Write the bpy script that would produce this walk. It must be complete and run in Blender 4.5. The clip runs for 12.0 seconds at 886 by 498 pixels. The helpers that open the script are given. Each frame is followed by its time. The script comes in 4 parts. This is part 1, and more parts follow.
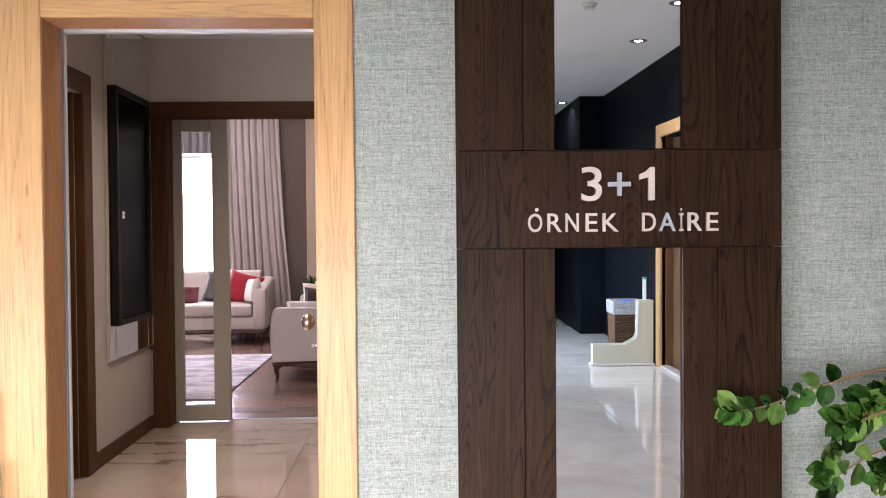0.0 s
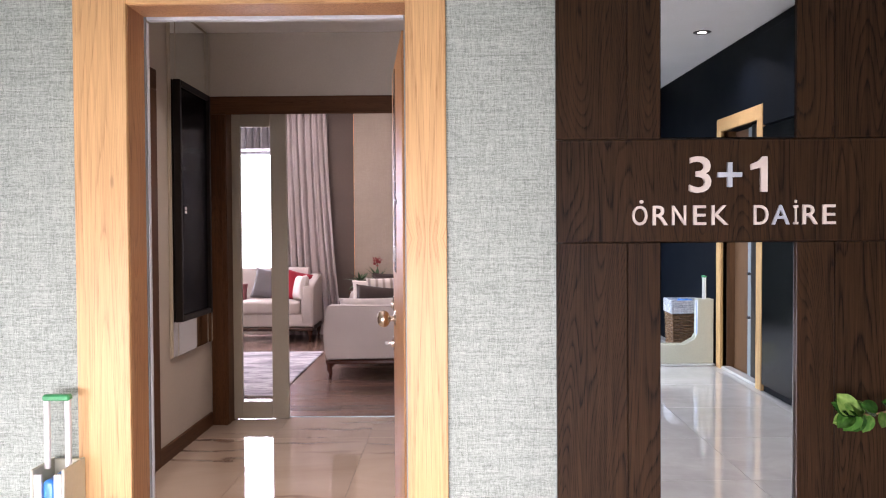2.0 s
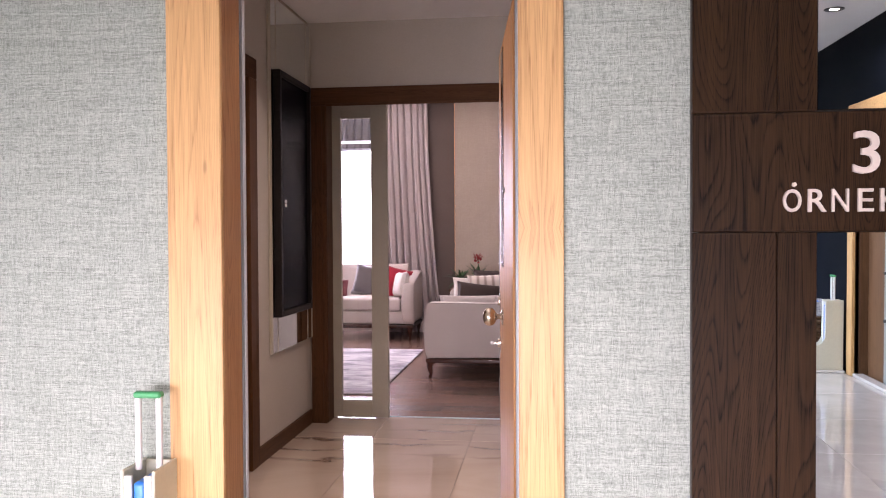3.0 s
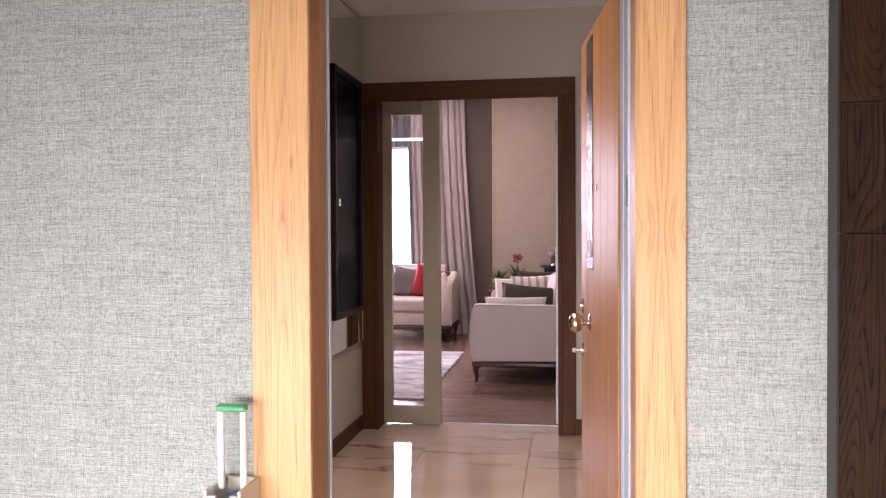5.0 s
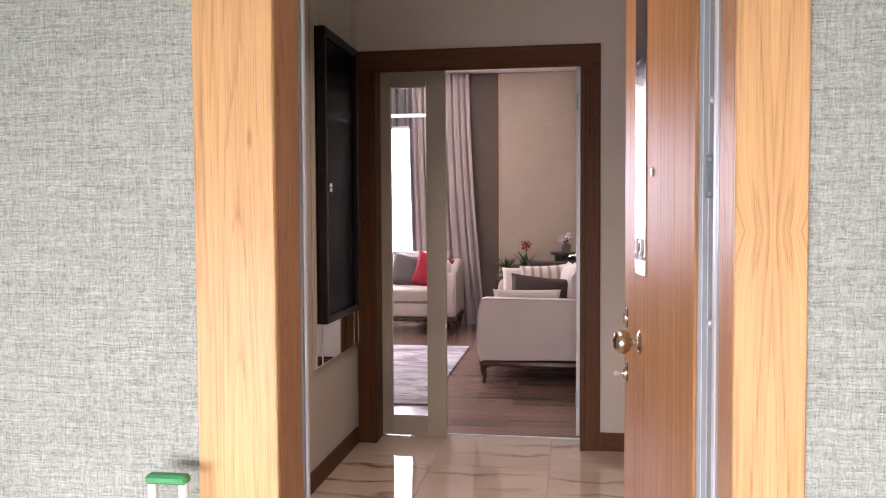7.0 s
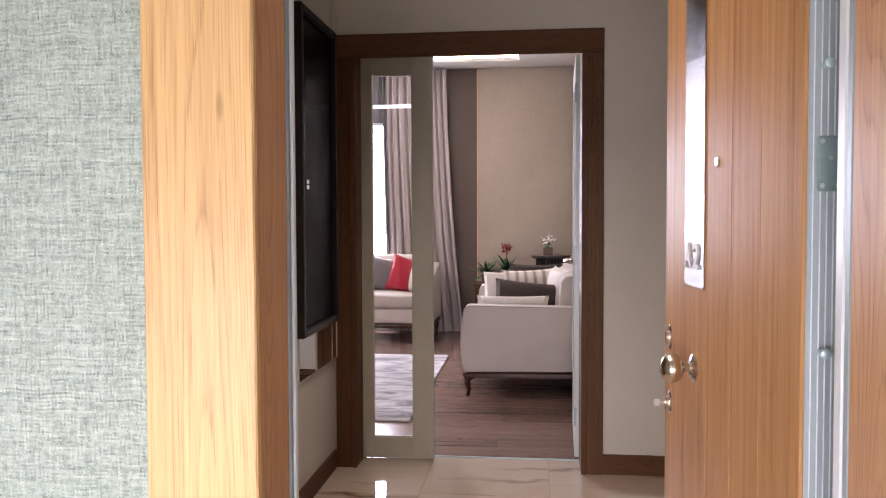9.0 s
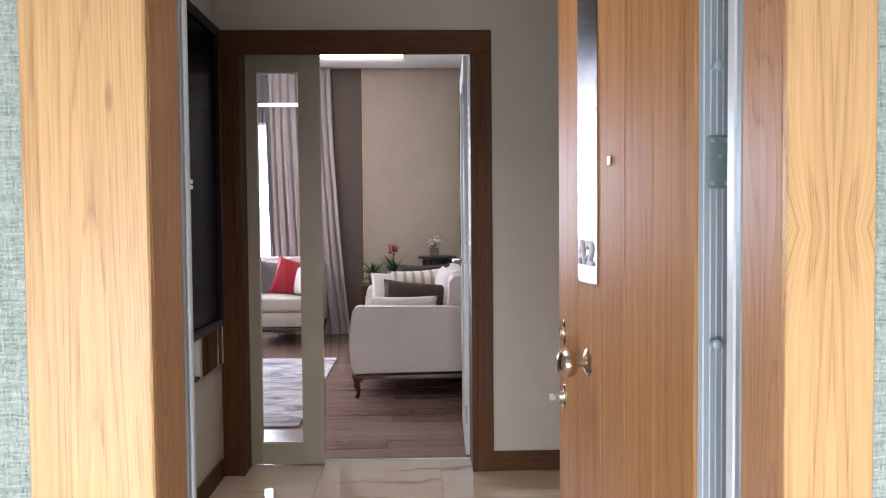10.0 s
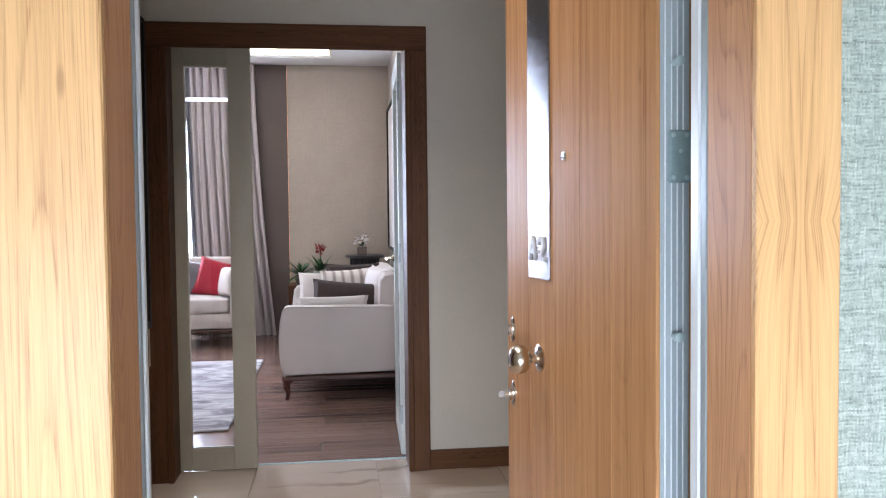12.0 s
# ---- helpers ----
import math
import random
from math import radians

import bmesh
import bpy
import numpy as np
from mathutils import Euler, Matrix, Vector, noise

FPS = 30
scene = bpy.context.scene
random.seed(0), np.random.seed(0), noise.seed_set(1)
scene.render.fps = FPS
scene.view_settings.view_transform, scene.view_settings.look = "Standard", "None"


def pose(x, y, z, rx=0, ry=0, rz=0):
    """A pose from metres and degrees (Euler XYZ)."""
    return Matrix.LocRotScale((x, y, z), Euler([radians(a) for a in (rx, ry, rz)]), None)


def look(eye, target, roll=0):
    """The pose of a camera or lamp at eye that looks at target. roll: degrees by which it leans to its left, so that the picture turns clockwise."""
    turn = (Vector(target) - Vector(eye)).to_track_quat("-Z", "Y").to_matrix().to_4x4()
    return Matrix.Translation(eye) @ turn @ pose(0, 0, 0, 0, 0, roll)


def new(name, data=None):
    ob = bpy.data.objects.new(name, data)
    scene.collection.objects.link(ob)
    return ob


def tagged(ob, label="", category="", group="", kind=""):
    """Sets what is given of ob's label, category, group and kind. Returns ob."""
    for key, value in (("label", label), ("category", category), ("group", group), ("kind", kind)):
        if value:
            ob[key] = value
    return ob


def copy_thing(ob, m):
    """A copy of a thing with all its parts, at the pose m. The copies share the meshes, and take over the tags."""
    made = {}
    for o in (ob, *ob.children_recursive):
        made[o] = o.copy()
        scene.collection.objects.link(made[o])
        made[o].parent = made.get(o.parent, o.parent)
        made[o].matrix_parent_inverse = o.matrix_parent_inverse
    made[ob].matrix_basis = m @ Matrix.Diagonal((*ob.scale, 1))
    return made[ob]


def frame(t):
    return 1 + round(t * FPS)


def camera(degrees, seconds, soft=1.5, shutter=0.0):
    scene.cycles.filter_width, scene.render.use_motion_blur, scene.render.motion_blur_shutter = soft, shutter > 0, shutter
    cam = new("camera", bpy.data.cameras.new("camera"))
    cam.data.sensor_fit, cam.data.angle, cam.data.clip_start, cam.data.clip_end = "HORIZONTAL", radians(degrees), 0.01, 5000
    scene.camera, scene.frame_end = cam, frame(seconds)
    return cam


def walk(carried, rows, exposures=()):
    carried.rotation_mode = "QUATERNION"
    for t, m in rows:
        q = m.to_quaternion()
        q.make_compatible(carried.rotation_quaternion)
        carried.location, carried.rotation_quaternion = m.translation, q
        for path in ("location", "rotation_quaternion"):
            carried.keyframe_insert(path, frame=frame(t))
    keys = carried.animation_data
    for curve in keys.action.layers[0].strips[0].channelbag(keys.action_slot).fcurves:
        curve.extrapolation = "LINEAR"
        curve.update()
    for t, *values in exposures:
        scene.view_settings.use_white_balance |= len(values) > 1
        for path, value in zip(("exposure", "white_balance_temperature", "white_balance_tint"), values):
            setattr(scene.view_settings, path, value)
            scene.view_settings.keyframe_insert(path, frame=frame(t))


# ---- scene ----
cam = camera(56.7, 12.0, soft=1.1)
PATH = [
    (0, (0.093, 0.391, 1.29), (0.16, 2.39, 1.256), -0.5),
    (0.5, (0.067, 0.414, 1.286), (0.142, 2.412, 1.253), -0.5),
    (1, (0.03, 0.427, 1.281), (0.104, 2.425, 1.25), -0.5),
    (1.5, (-0.032, 0.449, 1.277), (0.028, 2.448, 1.246), -0.4),
    (2, (-0.093, 0.501, 1.276), (-0.107, 2.501, 1.239), -0.4),
    (2.5, (-0.124, 0.644, 1.268), (-0.276, 2.637, 1.227), -0.4),
    (3, (-0.142, 0.743, 1.249), (-0.395, 2.726, 1.21), -0.3),
    (3.5, (-0.221, 0.783, 1.245), (-0.519, 2.76, 1.211), -0.3),
    (5.5, (-0.404, 1.016, 1.261), (-0.703, 2.993, 1.22), -0.3),
    (6, (-0.396, 1.2, 1.27), (-0.699, 3.176, 1.226), -0.3),
    (6.5, (-0.448, 1.361, 1.278), (-0.753, 3.336, 1.211), -0.3),
    (7, (-0.514, 1.49, 1.295), (-0.814, 3.465, 1.21), -0.3),
    (9, (-0.685, 1.893, 1.288), (-0.903, 3.879, 1.208), -0.2),
    (9.5, (-0.719, 1.905, 1.285), (-0.803, 3.902, 1.207), -0.4),
    (10, (-0.72, 1.911, 1.282), (-0.655, 3.908, 1.204), -0.5),
    (10.5, (-0.728, 1.917, 1.283), (-0.547, 3.908, 1.203), -0.6),
    (11, (-0.752, 1.928, 1.281), (-0.517, 3.913, 1.2), -0.6),
    (11.5, (-0.774, 1.941, 1.277), (-0.524, 3.924, 1.195), -0.6),
    (12, (-0.789, 1.946, 1.274), (-0.533, 3.928, 1.193), -0.6),
]
EXPOSURES = [(0, 0.0, 6260, 25), (2.0, 0.02, 6290, 28), (3.5, -0.04, 6420, 34), (6.5, -0.09, 6540, 30), (9, -0.03, 6240, 20), (9.5, -0.04, 6240, 22), (10, -0.09, 5780, 12), (11, 0.04, 5560, 9), (12, 0.07, 5460, 9)]
walk(cam, [(t, look(eye, target, roll)) for t, eye, target, roll in PATH], EXPOSURES)

# ---------------------------------------------------------------- light
world = bpy.data.worlds.new("sky")
scene.world = world
world.use_nodes = True
wn = world.node_tree
sky = wn.nodes.new("ShaderNodeTexSky")
sky.sky_type, sky.sun_disc = "NISHITA", False
sky.sun_elevation, sky.sun_rotation = radians(52), radians(200)
wn.links.new(sky.outputs[0], wn.nodes["Background"].inputs[0])
wn.nodes["Background"].inputs[1].default_value = 0.15


def lamp(name, kind, m, power, colour, size=0.1, size_y=None, spread=180):
    data = bpy.data.lights.new(name, kind)
    data.energy, data.color = power, colour
    if kind == "AREA":
        data.shape = "DISK" if size_y is None else "RECTANGLE"
        data.size, data.spread = size, radians(spread)
        if size_y is not None:
            data.size_y = size_y
    ob = new(name, data)
    ob.matrix_world = m
    return ob


sun = lamp("sun", "SUN", look((0, 0, 8), (3.4, 6.3, 0)), 0.8, (1.0, 0.96, 0.9))
sun.data.angle = radians(12)
NEUTRAL, WARM = (1.0, 0.93, 0.84), (1.0, 0.84, 0.62)
# daylight through the living-room window, and through lobby glazing that is unseen and assumed
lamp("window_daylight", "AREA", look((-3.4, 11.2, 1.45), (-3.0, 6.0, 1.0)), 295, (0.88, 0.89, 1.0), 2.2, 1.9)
lamp("lobby_assumed_daylight", "AREA", look((-1.45, -0.85, 0.60), (-0.5, 3.0, -1.15)), 128, (0.992, 0.962, 0.960), 3.0, 0.95, 105)
# fill for the mirrored corridor, set in an unseen, added window
lamp("corridor_fill", "AREA", look((0.37, -2.75, 1.2), (2.0, -2.75, 0.1)), 62, (0.76, 0.90, 1.0), 2.7, 2.0, 130)
# recessed ceiling spots of the lobby; after the first three, unseen ones added
SPOTS = [(1.91, -4.74), (1.91, -1.28), (1.87, -0.12), (1.9, 1.0), (1.45, 1.9), (0.45, 1.7), (-0.75, 1.7), (-1.95, 1.7), (0.3, -0.2), (1.0, -2.6), (1.0, -4.6)]
# two invented lamps, out of view, that brighten the hall
HALL_FILL = [(-0.95, 3.75), (-0.95, 4.55)]
CEIL = 2.78
for sx, sy in SPOTS:
    cool = sx > 0.9 and sy < 0.5
    lamp("spot_light", "AREA", look((sx, sy, CEIL - 0.012), (sx, sy, 0)), (4.5 if sy < -2 else 11) if cool else (9.0 if sy < 1.5 else 2.0) if sx > 0.9 else 0.6, (0.93, 0.97, 1.0) if cool else NEUTRAL, 0.07, None, 130)
for sx, sy in HALL_FILL:
    lamp("hall_fill_light", "AREA", look((sx, sy, 2.618), (sx, sy, 0)), 10.0, (1.0, 0.86, 0.69), 0.07, None, 118)
lamp("cove_glow", "AREA", pose(-2.5, 9.3, 2.97, 180), 38, WARM, 3.0, 1.6)


# ---------------------------------------------------------------- materials
class Nodes:
    def __init__(self, name):
        self.m = bpy.data.materials.new(name)
        self.m.use_nodes = True
        self.t = self.m.node_tree
        self.b = self.t.nodes["Principled BSDF"]
        self.match = None

    def node(self, kind, **values):
        n = self.t.nodes.new("ShaderNode" + kind)
        for k, v in values.items():
            n.inputs[k.replace("_", " ")].default_value = v
        return n

    def link(self, a, b):
        self.t.links.new(a, b)

    def coords(self, scale, shift=True):
        place = self.node("TexCoord").outputs["Object"]
        mp = self.node("Mapping", Scale=scale)
        if self.match:
            for op in ("SUBTRACT", "ABSOLUTE"):
                v = self.node("VectorMath")
                v.operation = op
                self.link(place, v.inputs[0])
                v.inputs[1].default_value = self.match
                place = v.outputs[0]
            xyz, back = self.node("SeparateXYZ"), self.node("CombineXYZ")
            self.link(place, xyz.inputs[0])
            pinch = self.math("ADD", 1.0, self.math("MULTIPLY", 0.8, self.math("POWER", 2.718, self.math("MULTIPLY", xyz.outputs[2], -16.0))))
            self.link(self.math("MULTIPLY", xyz.outputs[0], pinch), back.inputs[0])
            self.link(xyz.outputs[1], back.inputs[1])
            self.link(xyz.outputs[2], back.inputs[2])
            place = back.outputs[0]
        if shift:
            info = self.node("ObjectInfo")
            add = self.node("VectorMath")
            add.operation = "MULTIPLY_ADD"
            add.inputs[1].default_value = (7.3, 5.1, 9.7)
            self.link(info.outputs["Random"], add.inputs[0])
            self.link(place, add.inputs[2])
            self.link(add.outputs[0], mp.inputs["Vector"])
        else:
            self.link(place, mp.inputs["Vector"])
        return mp.outputs[0]

    def noise(self, scale, n=1.0, detail=4.0, rough=0.55, distort=0.0, shift=True):
        x = self.node("TexNoise", Scale=n, Detail=detail, Roughness=rough, Distortion=distort)
        self.link(self.coords(scale, shift), x.inputs["Vector"])
        return x.outputs["Fac"]

    def math(self, op, a, b):
        x = self.node("Math")
        x.operation = op
        for i, v in enumerate((a, b)):
            if isinstance(v, (int, float)):
                x.inputs[i].default_value = v
            else:
                self.link(v, x.inputs[i])
        return x.outputs[0]

    def ramp(self, fac, stops):
        r = self.node("ValToRGB")
        while len(r.color_ramp.elements) < len(stops):
            r.color_ramp.elements.new(0.5)
        for e, (p, c) in zip(r.color_ramp.elements, stops):
            e.position, e.color = p, (*c, 1)
        self.link(fac, r.inputs[0])
        return r.outputs[0]

    def mix(self, fac, a, b, mode="MIX"):
        x = self.node("Mix")
        x.data_type, x.blend_type = "RGBA", mode
        for i, v in ((0, fac), (6, a), (7, b)):
            if isinstance(v, (int, float)):
                x.inputs[i].default_value = v
            elif isinstance(v, tuple):
                x.inputs[i].default_value = (*v, 1)
            else:
                self.link(v, x.inputs[i])
        return x.outputs[2]

    def finish(self, colour, rough=0.5, bump=None, strength=0.2, depth=0.002, metal=0.0, rough_map=None, coat=0.0, sheen=0.0, spec=0.5):
        if isinstance(colour, tuple):
            self.b.inputs["Base Color"].default_value = (*colour, 1)
        else:
            self.link(colour, self.b.inputs["Base Color"])
        self.b.inputs["Roughness"].default_value = rough
        if rough_map is not None:
            self.link(rough_map, self.b.inputs["Roughness"])
        self.b.inputs["Metallic"].default_value = metal
        self.b.inputs["Coat Weight"].default_value = coat
        self.b.inputs["Sheen Weight"].default_value = sheen
        self.b.inputs["Specular IOR Level"].default_value = spec
        if bump is not None:
            bp = self.node("Bump", Strength=strength, Distance=depth)
            self.link(bump, bp.inputs["Height"])
            self.link(bp.outputs[0], self.b.inputs["Normal"])
        return self.m


def tint(c, k):
    return tuple(min(1.0, v * k) for v in c)


def wood(name, dark, light, axis=2, rough=0.4, figure=1.0, coat=0.0, contrast=1.0, spec=0.3, strips=0.0, tone=0.05, stretch=1.0, crisp=0.0, swirl=0.15, match=None):
    """Veneer with fine pores, streaks and arched figure, its grain along one axis."""
    s = Nodes(name)
    s.match = match

    def along(across, length):
        v = [across] * 3
        v[axis] = length
        return tuple(v)

    field = s.noise(along(5.2, 0.50 * stretch), 1.0, 1.2, 0.45, swirl)
    fibre = s.noise(along(95, 2.2), 1.0, 4, 0.6)
    pores = s.noise(along(420, 9), 1.0, 3, 0.6)
    broad = s.noise(along(6, 0.9), 1.0, 2)
    wob = s.math("MULTIPLY", s.math("ADD", fibre, s.noise(along(30, 1.1), 1.0, 3)), 0.0048)
    ring = s.math("FRACT", s.math("MULTIPLY", s.math("ADD", field, wob), 66.0 * figure), 0.0)
    ring = s.ramp(ring, [(0.0, (0.8, 0.8, 0.8)), (0.10, (1, 1, 1)), (0.64, (0.88, 0.88, 0.88)), (0.84, (0.42, 0.42, 0.42)), (0.92, (0.0, 0.0, 0.0)), (1.0, (0.8, 0.8, 0.8))])
    dash = s.ramp(s.noise(along(330, 11), 1.0, 2, 0.6), [(0.40, (1, 1, 1)), (0.54, (0, 0, 0))])
    latewood = s.math("MULTIPLY", s.math("SUBTRACT", 1.0, ring), s.math("ADD", s.math("MULTIPLY", dash, 0.55), 0.45))
    knot = s.node("TexVoronoi", Scale=1.0)
    s.link(s.coords(along(9, 2.6)), knot.inputs["Vector"])
    dot = s.ramp(knot.outputs["Distance"], [(0.0, (1, 1, 1)), (0.03, (0.8, 0.8, 0.8)), (0.065, (0, 0, 0))])
    f = s.math("ADD", s.math("MULTIPLY", fibre, 0.42), s.math("SUBTRACT", 0.07 * contrast, s.math("MULTIPLY", latewood, 0.15 * contrast)))
    f = s.math("ADD", f, s.math("MULTIPLY", pores, 0.30))
    f = s.math("ADD", f, s.math("MULTIPLY", broad, 0.24))
    info = s.node("ObjectInfo")
    f = s.math("ADD", f, s.math("MULTIPLY", s.math("SUBTRACT", info.outputs["Random"], 0.5), tone))
    if strips:
        f = s.math("ADD", f, s.math("MULTIPLY", s.math("SUBTRACT", s.noise(along(38, 0.12), 1.0, 1), 0.5), strips))
    shift = 0.06 * (contrast - 1)
    col = s.ramp(f, [(0.33 + shift + crisp, dark), (0.52 + shift, tuple(0.4 * a + 0.6 * b for a, b in zip(dark, light))), (0.70 + shift - crisp, light)])
    col = s.mix(s.math("MULTIPLY", dot, 0.45), col, tint(dark, 0.45))
    return s.finish(col, rough, pores, 0.12, 0.0006, coat=coat, spec=spec)


def grainy(name, c1, c2, rough=0.6, scale=30.0, bump=0.15, depth=0.001, broad=2.0, metal=0.0, coat=0.0, sheen=0.0, spec=0.5):
    """Plain surface with fine grain and broad unevenness."""
    s = Nodes(name)
    fine = s.noise((1, 1, 1), scale, 5, 0.6)
    wide = s.noise((1, 1, 1), broad, 3, 0.5)
    f = s.math("ADD", s.math("MULTIPLY", fine, 0.45), s.math("MULTIPLY", wide, 0.55))
    rm = s.math("ADD", s.math("MULTIPLY", wide, 0.12), rough - 0.06)
    return s.finish(s.ramp(f, [(0.35, c1), (0.65, c2)]), rough, fine, bump, depth, metal, rm, coat, sheen, spec)


def woven(name, dark, light, pitch=420.0, rough=0.9, plane="xz", run=16.0, bump=0.5, stain=0.25):
    """Cloth or grass-cloth: uneven threads both ways."""
    s = Nodes(name)
    a, b = ("xyz".index(c) for c in plane)

    def thread(i, j, p, r):
        v = [p * 0.2] * 3
        v[i], v[j] = p, r
        return s.noise(tuple(v), 1.0, 2, 0.7)

    weft = thread(b, a, pitch, run)
    warp = thread(a, b, pitch * 1.1, run)
    slub = thread(b, a, pitch * 0.4, run * 0.4)
    longs = s.math("ADD", s.math("MULTIPLY", thread(b, a, pitch, run * 0.16), 0.58), s.math("MULTIPLY", thread(a, b, pitch, run * 0.12), 0.42))
    fine = s.math("ADD", s.math("MULTIPLY", thread(b, a, pitch * 2.1, run * 2), 0.5), s.math("MULTIPLY", thread(a, b, pitch * 2.1, run * 2), 0.5))
    wide = s.noise((1, 1, 1), 1.3, 3)
    f = s.math("ADD", s.math("MULTIPLY", weft, 0.23), s.math("MULTIPLY", warp, 0.17))
    f = s.math("ADD", f, s.math("MULTIPLY", slub, 0.06))
    f = s.math("ADD", f, s.math("MULTIPLY", longs, 0.29))
    f = s.math("ADD", f, s.math("MULTIPLY", fine, 0.25))
    f = s.math("ADD", f, s.math("MULTIPLY", s.math("SUBTRACT", wide, 0.5), stain))
    return s.finish(s.ramp(f, [(0.40, dark), (0.505, tuple(0.5 * p + 0.5 * q for p, q in zip(dark, light))), (0.59, light)]), rough, f, bump, 0.0012, spec=0.25)


def grass_cloth(name, dark, light, pitch):
    """Plain weave of slubby threads, each with its own run of light and dark; for upright walls along x or y."""
    s = Nodes(name)
    xyz = s.node("SeparateXYZ")
    s.link(s.node("TexCoord").outputs["Object"], xyz.inputs[0])
    u, v = s.math("ADD", xyz.outputs[0], xyz.outputs[1]), xyz.outputs[2]

    def index(a, other, seed):
        wander = s.node("TexNoise", Scale=1.0, Detail=1.0)
        at = s.node("CombineXYZ", Z=seed)
        s.link(s.math("MULTIPLY", other, 22.0), at.inputs[0])
        s.link(s.math("MULTIPLY", a, 9.0), at.inputs[1])
        s.link(at.outputs[0], wander.inputs["Vector"])
        return s.math("FLOOR", s.math("ADD", s.math("DIVIDE", a, pitch), s.math("MULTIPLY", wander.outputs["Fac"], 3.0)), 0.0)

    def thread(row, a, run, seed):
        n = s.node("TexNoise", Scale=1.0, Detail=2.0, Roughness=0.6)
        at = s.node("CombineXYZ", Z=seed)
        s.link(s.math("MULTIPLY", a, run), at.inputs[0])
        s.link(s.math("MULTIPLY", row, 7.31), at.inputs[1])
        s.link(at.outputs[0], n.inputs["Vector"])
        return n.outputs["Fac"]

    i, j = index(u, v, 1.7), index(v, u, 8.3)
    weft = s.math("ADD", s.math("MULTIPLY", thread(j, u, 60, 2.1), 0.52), s.math("MULTIPLY", thread(j, u, 8, 5.4), 0.48))
    warp = s.math("ADD", s.math("MULTIPLY", thread(i, v, 75, 3.6), 0.62), s.math("MULTIPLY", thread(i, v, 9, 6.9), 0.38))
    over = s.math("MODULO", s.math("ADD", s.math("ADD", i, j), 20000.0), 2.0)
    picked = s.math("ADD", s.math("MULTIPLY", weft, over), s.math("MULTIPLY", warp, s.math("SUBTRACT", 1.0, over)))
    f = s.math("ADD", s.math("MULTIPLY", picked, 0.40), s.math("ADD", s.math("MULTIPLY", weft, 0.35), s.math("MULTIPLY", warp, 0.25)))
    f = s.math("ADD", f, s.math("MULTIPLY", s.math("SUBTRACT", s.noise((1, 1, 1), 1.3, 3), 0.5), 0.04))
    mid = tuple(0.5 * p + 0.5 * q for p, q in zip(dark, light))
    return s.finish(s.ramp(f, [(0.350, dark), (0.49, mid), (0.634, light)]), 0.9, f, 0.5, 0.0012, spec=0.25)


def stone(name, base, pale, vein, rough=0.08, scale=1.0, amount=0.5, axis_scale=(1, 1, 1), spec=0.5, coat=0.0):
    """Polished stone: clouds, thin wandering veins and a little unevenness of the gloss."""
    s = Nodes(name)
    cloud = s.noise(axis_scale, 2.0 * scale, 6, 0.6, 0.6)
    w = s.node("TexWave", Scale=1.6 * scale, Distortion=9.0, Detail=4.0, Detail_Scale=1.1, Detail_Roughness=0.6)
    w.wave_profile, w.bands_direction = "SIN", "Y"
    s.link(s.coords(axis_scale), w.inputs["Vector"])
    line = s.ramp(w.outputs["Fac"], [(0.0, (1, 1, 1)), (0.035, (0.45, 0.45, 0.45)), (0.20, (0, 0, 0))])
    gate = s.ramp(s.noise((1, 1, 1), 1.1 * scale, 2), [(0.47, (0, 0, 0)), (0.68, (1, 1, 1))])
    col = s.ramp(cloud, [(0.3, base), (0.7, pale)])
    col = s.mix(s.math("MULTIPLY", s.math("MULTIPLY", line, gate), amount), col, vein)
    return s.finish(col, rough, cloud, 0.006, 0.0005, coat=coat, rough_map=s.math("ADD", s.math("MULTIPLY", cloud, 0.03), rough - 0.015), spec=spec)


def metal(name, c, rough=0.25, brushed=None, bump=0.03):
    s = Nodes(name)
    n = s.noise(brushed or (1, 1, 1), 60 if brushed is None else 1.0, 3)
    rm = s.math("ADD", s.math("MULTIPLY", n, 0.12), rough - 0.06)
    return s.finish(s.ramp(n, [(0.3, tint(c, 0.88)), (0.7, c)]), rough, n, bump, 0.0003, 1.0, rm)


def glow(name, c, strength):
    s = Nodes(name)
    s.b.inputs["Emission Color"].default_value = (*c, 1)
    s.b.inputs["Emission Strength"].default_value = strength
    return s.finish(c, 0.5)


linen = grass_cloth("woven_wall_covering", (0.172, 0.205, 0.170), (0.540, 0.602, 0.528), 0.0028)
OAK = ((0.38, 0.195, 0.072), (0.79, 0.505, 0.226))
oak = wood("light_oak_veneer", *OAK, 2, 0.38, 0.70, contrast=1.05, stretch=0.6, swirl=0.55)
oak_matched = wood("book_matched_oak_veneer", *OAK, 2, 0.38, 0.95, contrast=1.3, stretch=0.30, swirl=0.2, match=(-0.158, 0.0, 1.262))
# linings are set darker and redder than the casings
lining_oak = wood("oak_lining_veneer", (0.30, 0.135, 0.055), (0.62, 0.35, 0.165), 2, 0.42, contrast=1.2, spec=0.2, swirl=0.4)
oak_h = wood("light_oak_veneer_across", *OAK, 0, 0.38, 0.70, contrast=0.95, stretch=0.6, swirl=0.45)
door_oak = wood("door_oak_veneer", (0.205, 0.092, 0.034), (0.430, 0.230, 0.098), 2, 0.40, 0.5, strips=0.36, contrast=0.5, spec=0.03)
walnut = wood("brown_walnut", (0.032, 0.0130, 0.0053), (0.112, 0.049, 0.0200), 2, 0.5, spec=0.12)
walnut_h = wood("brown_walnut_across", (0.032, 0.0130, 0.0053), (0.112, 0.049, 0.0200), 0, 0.5, spec=0.12)
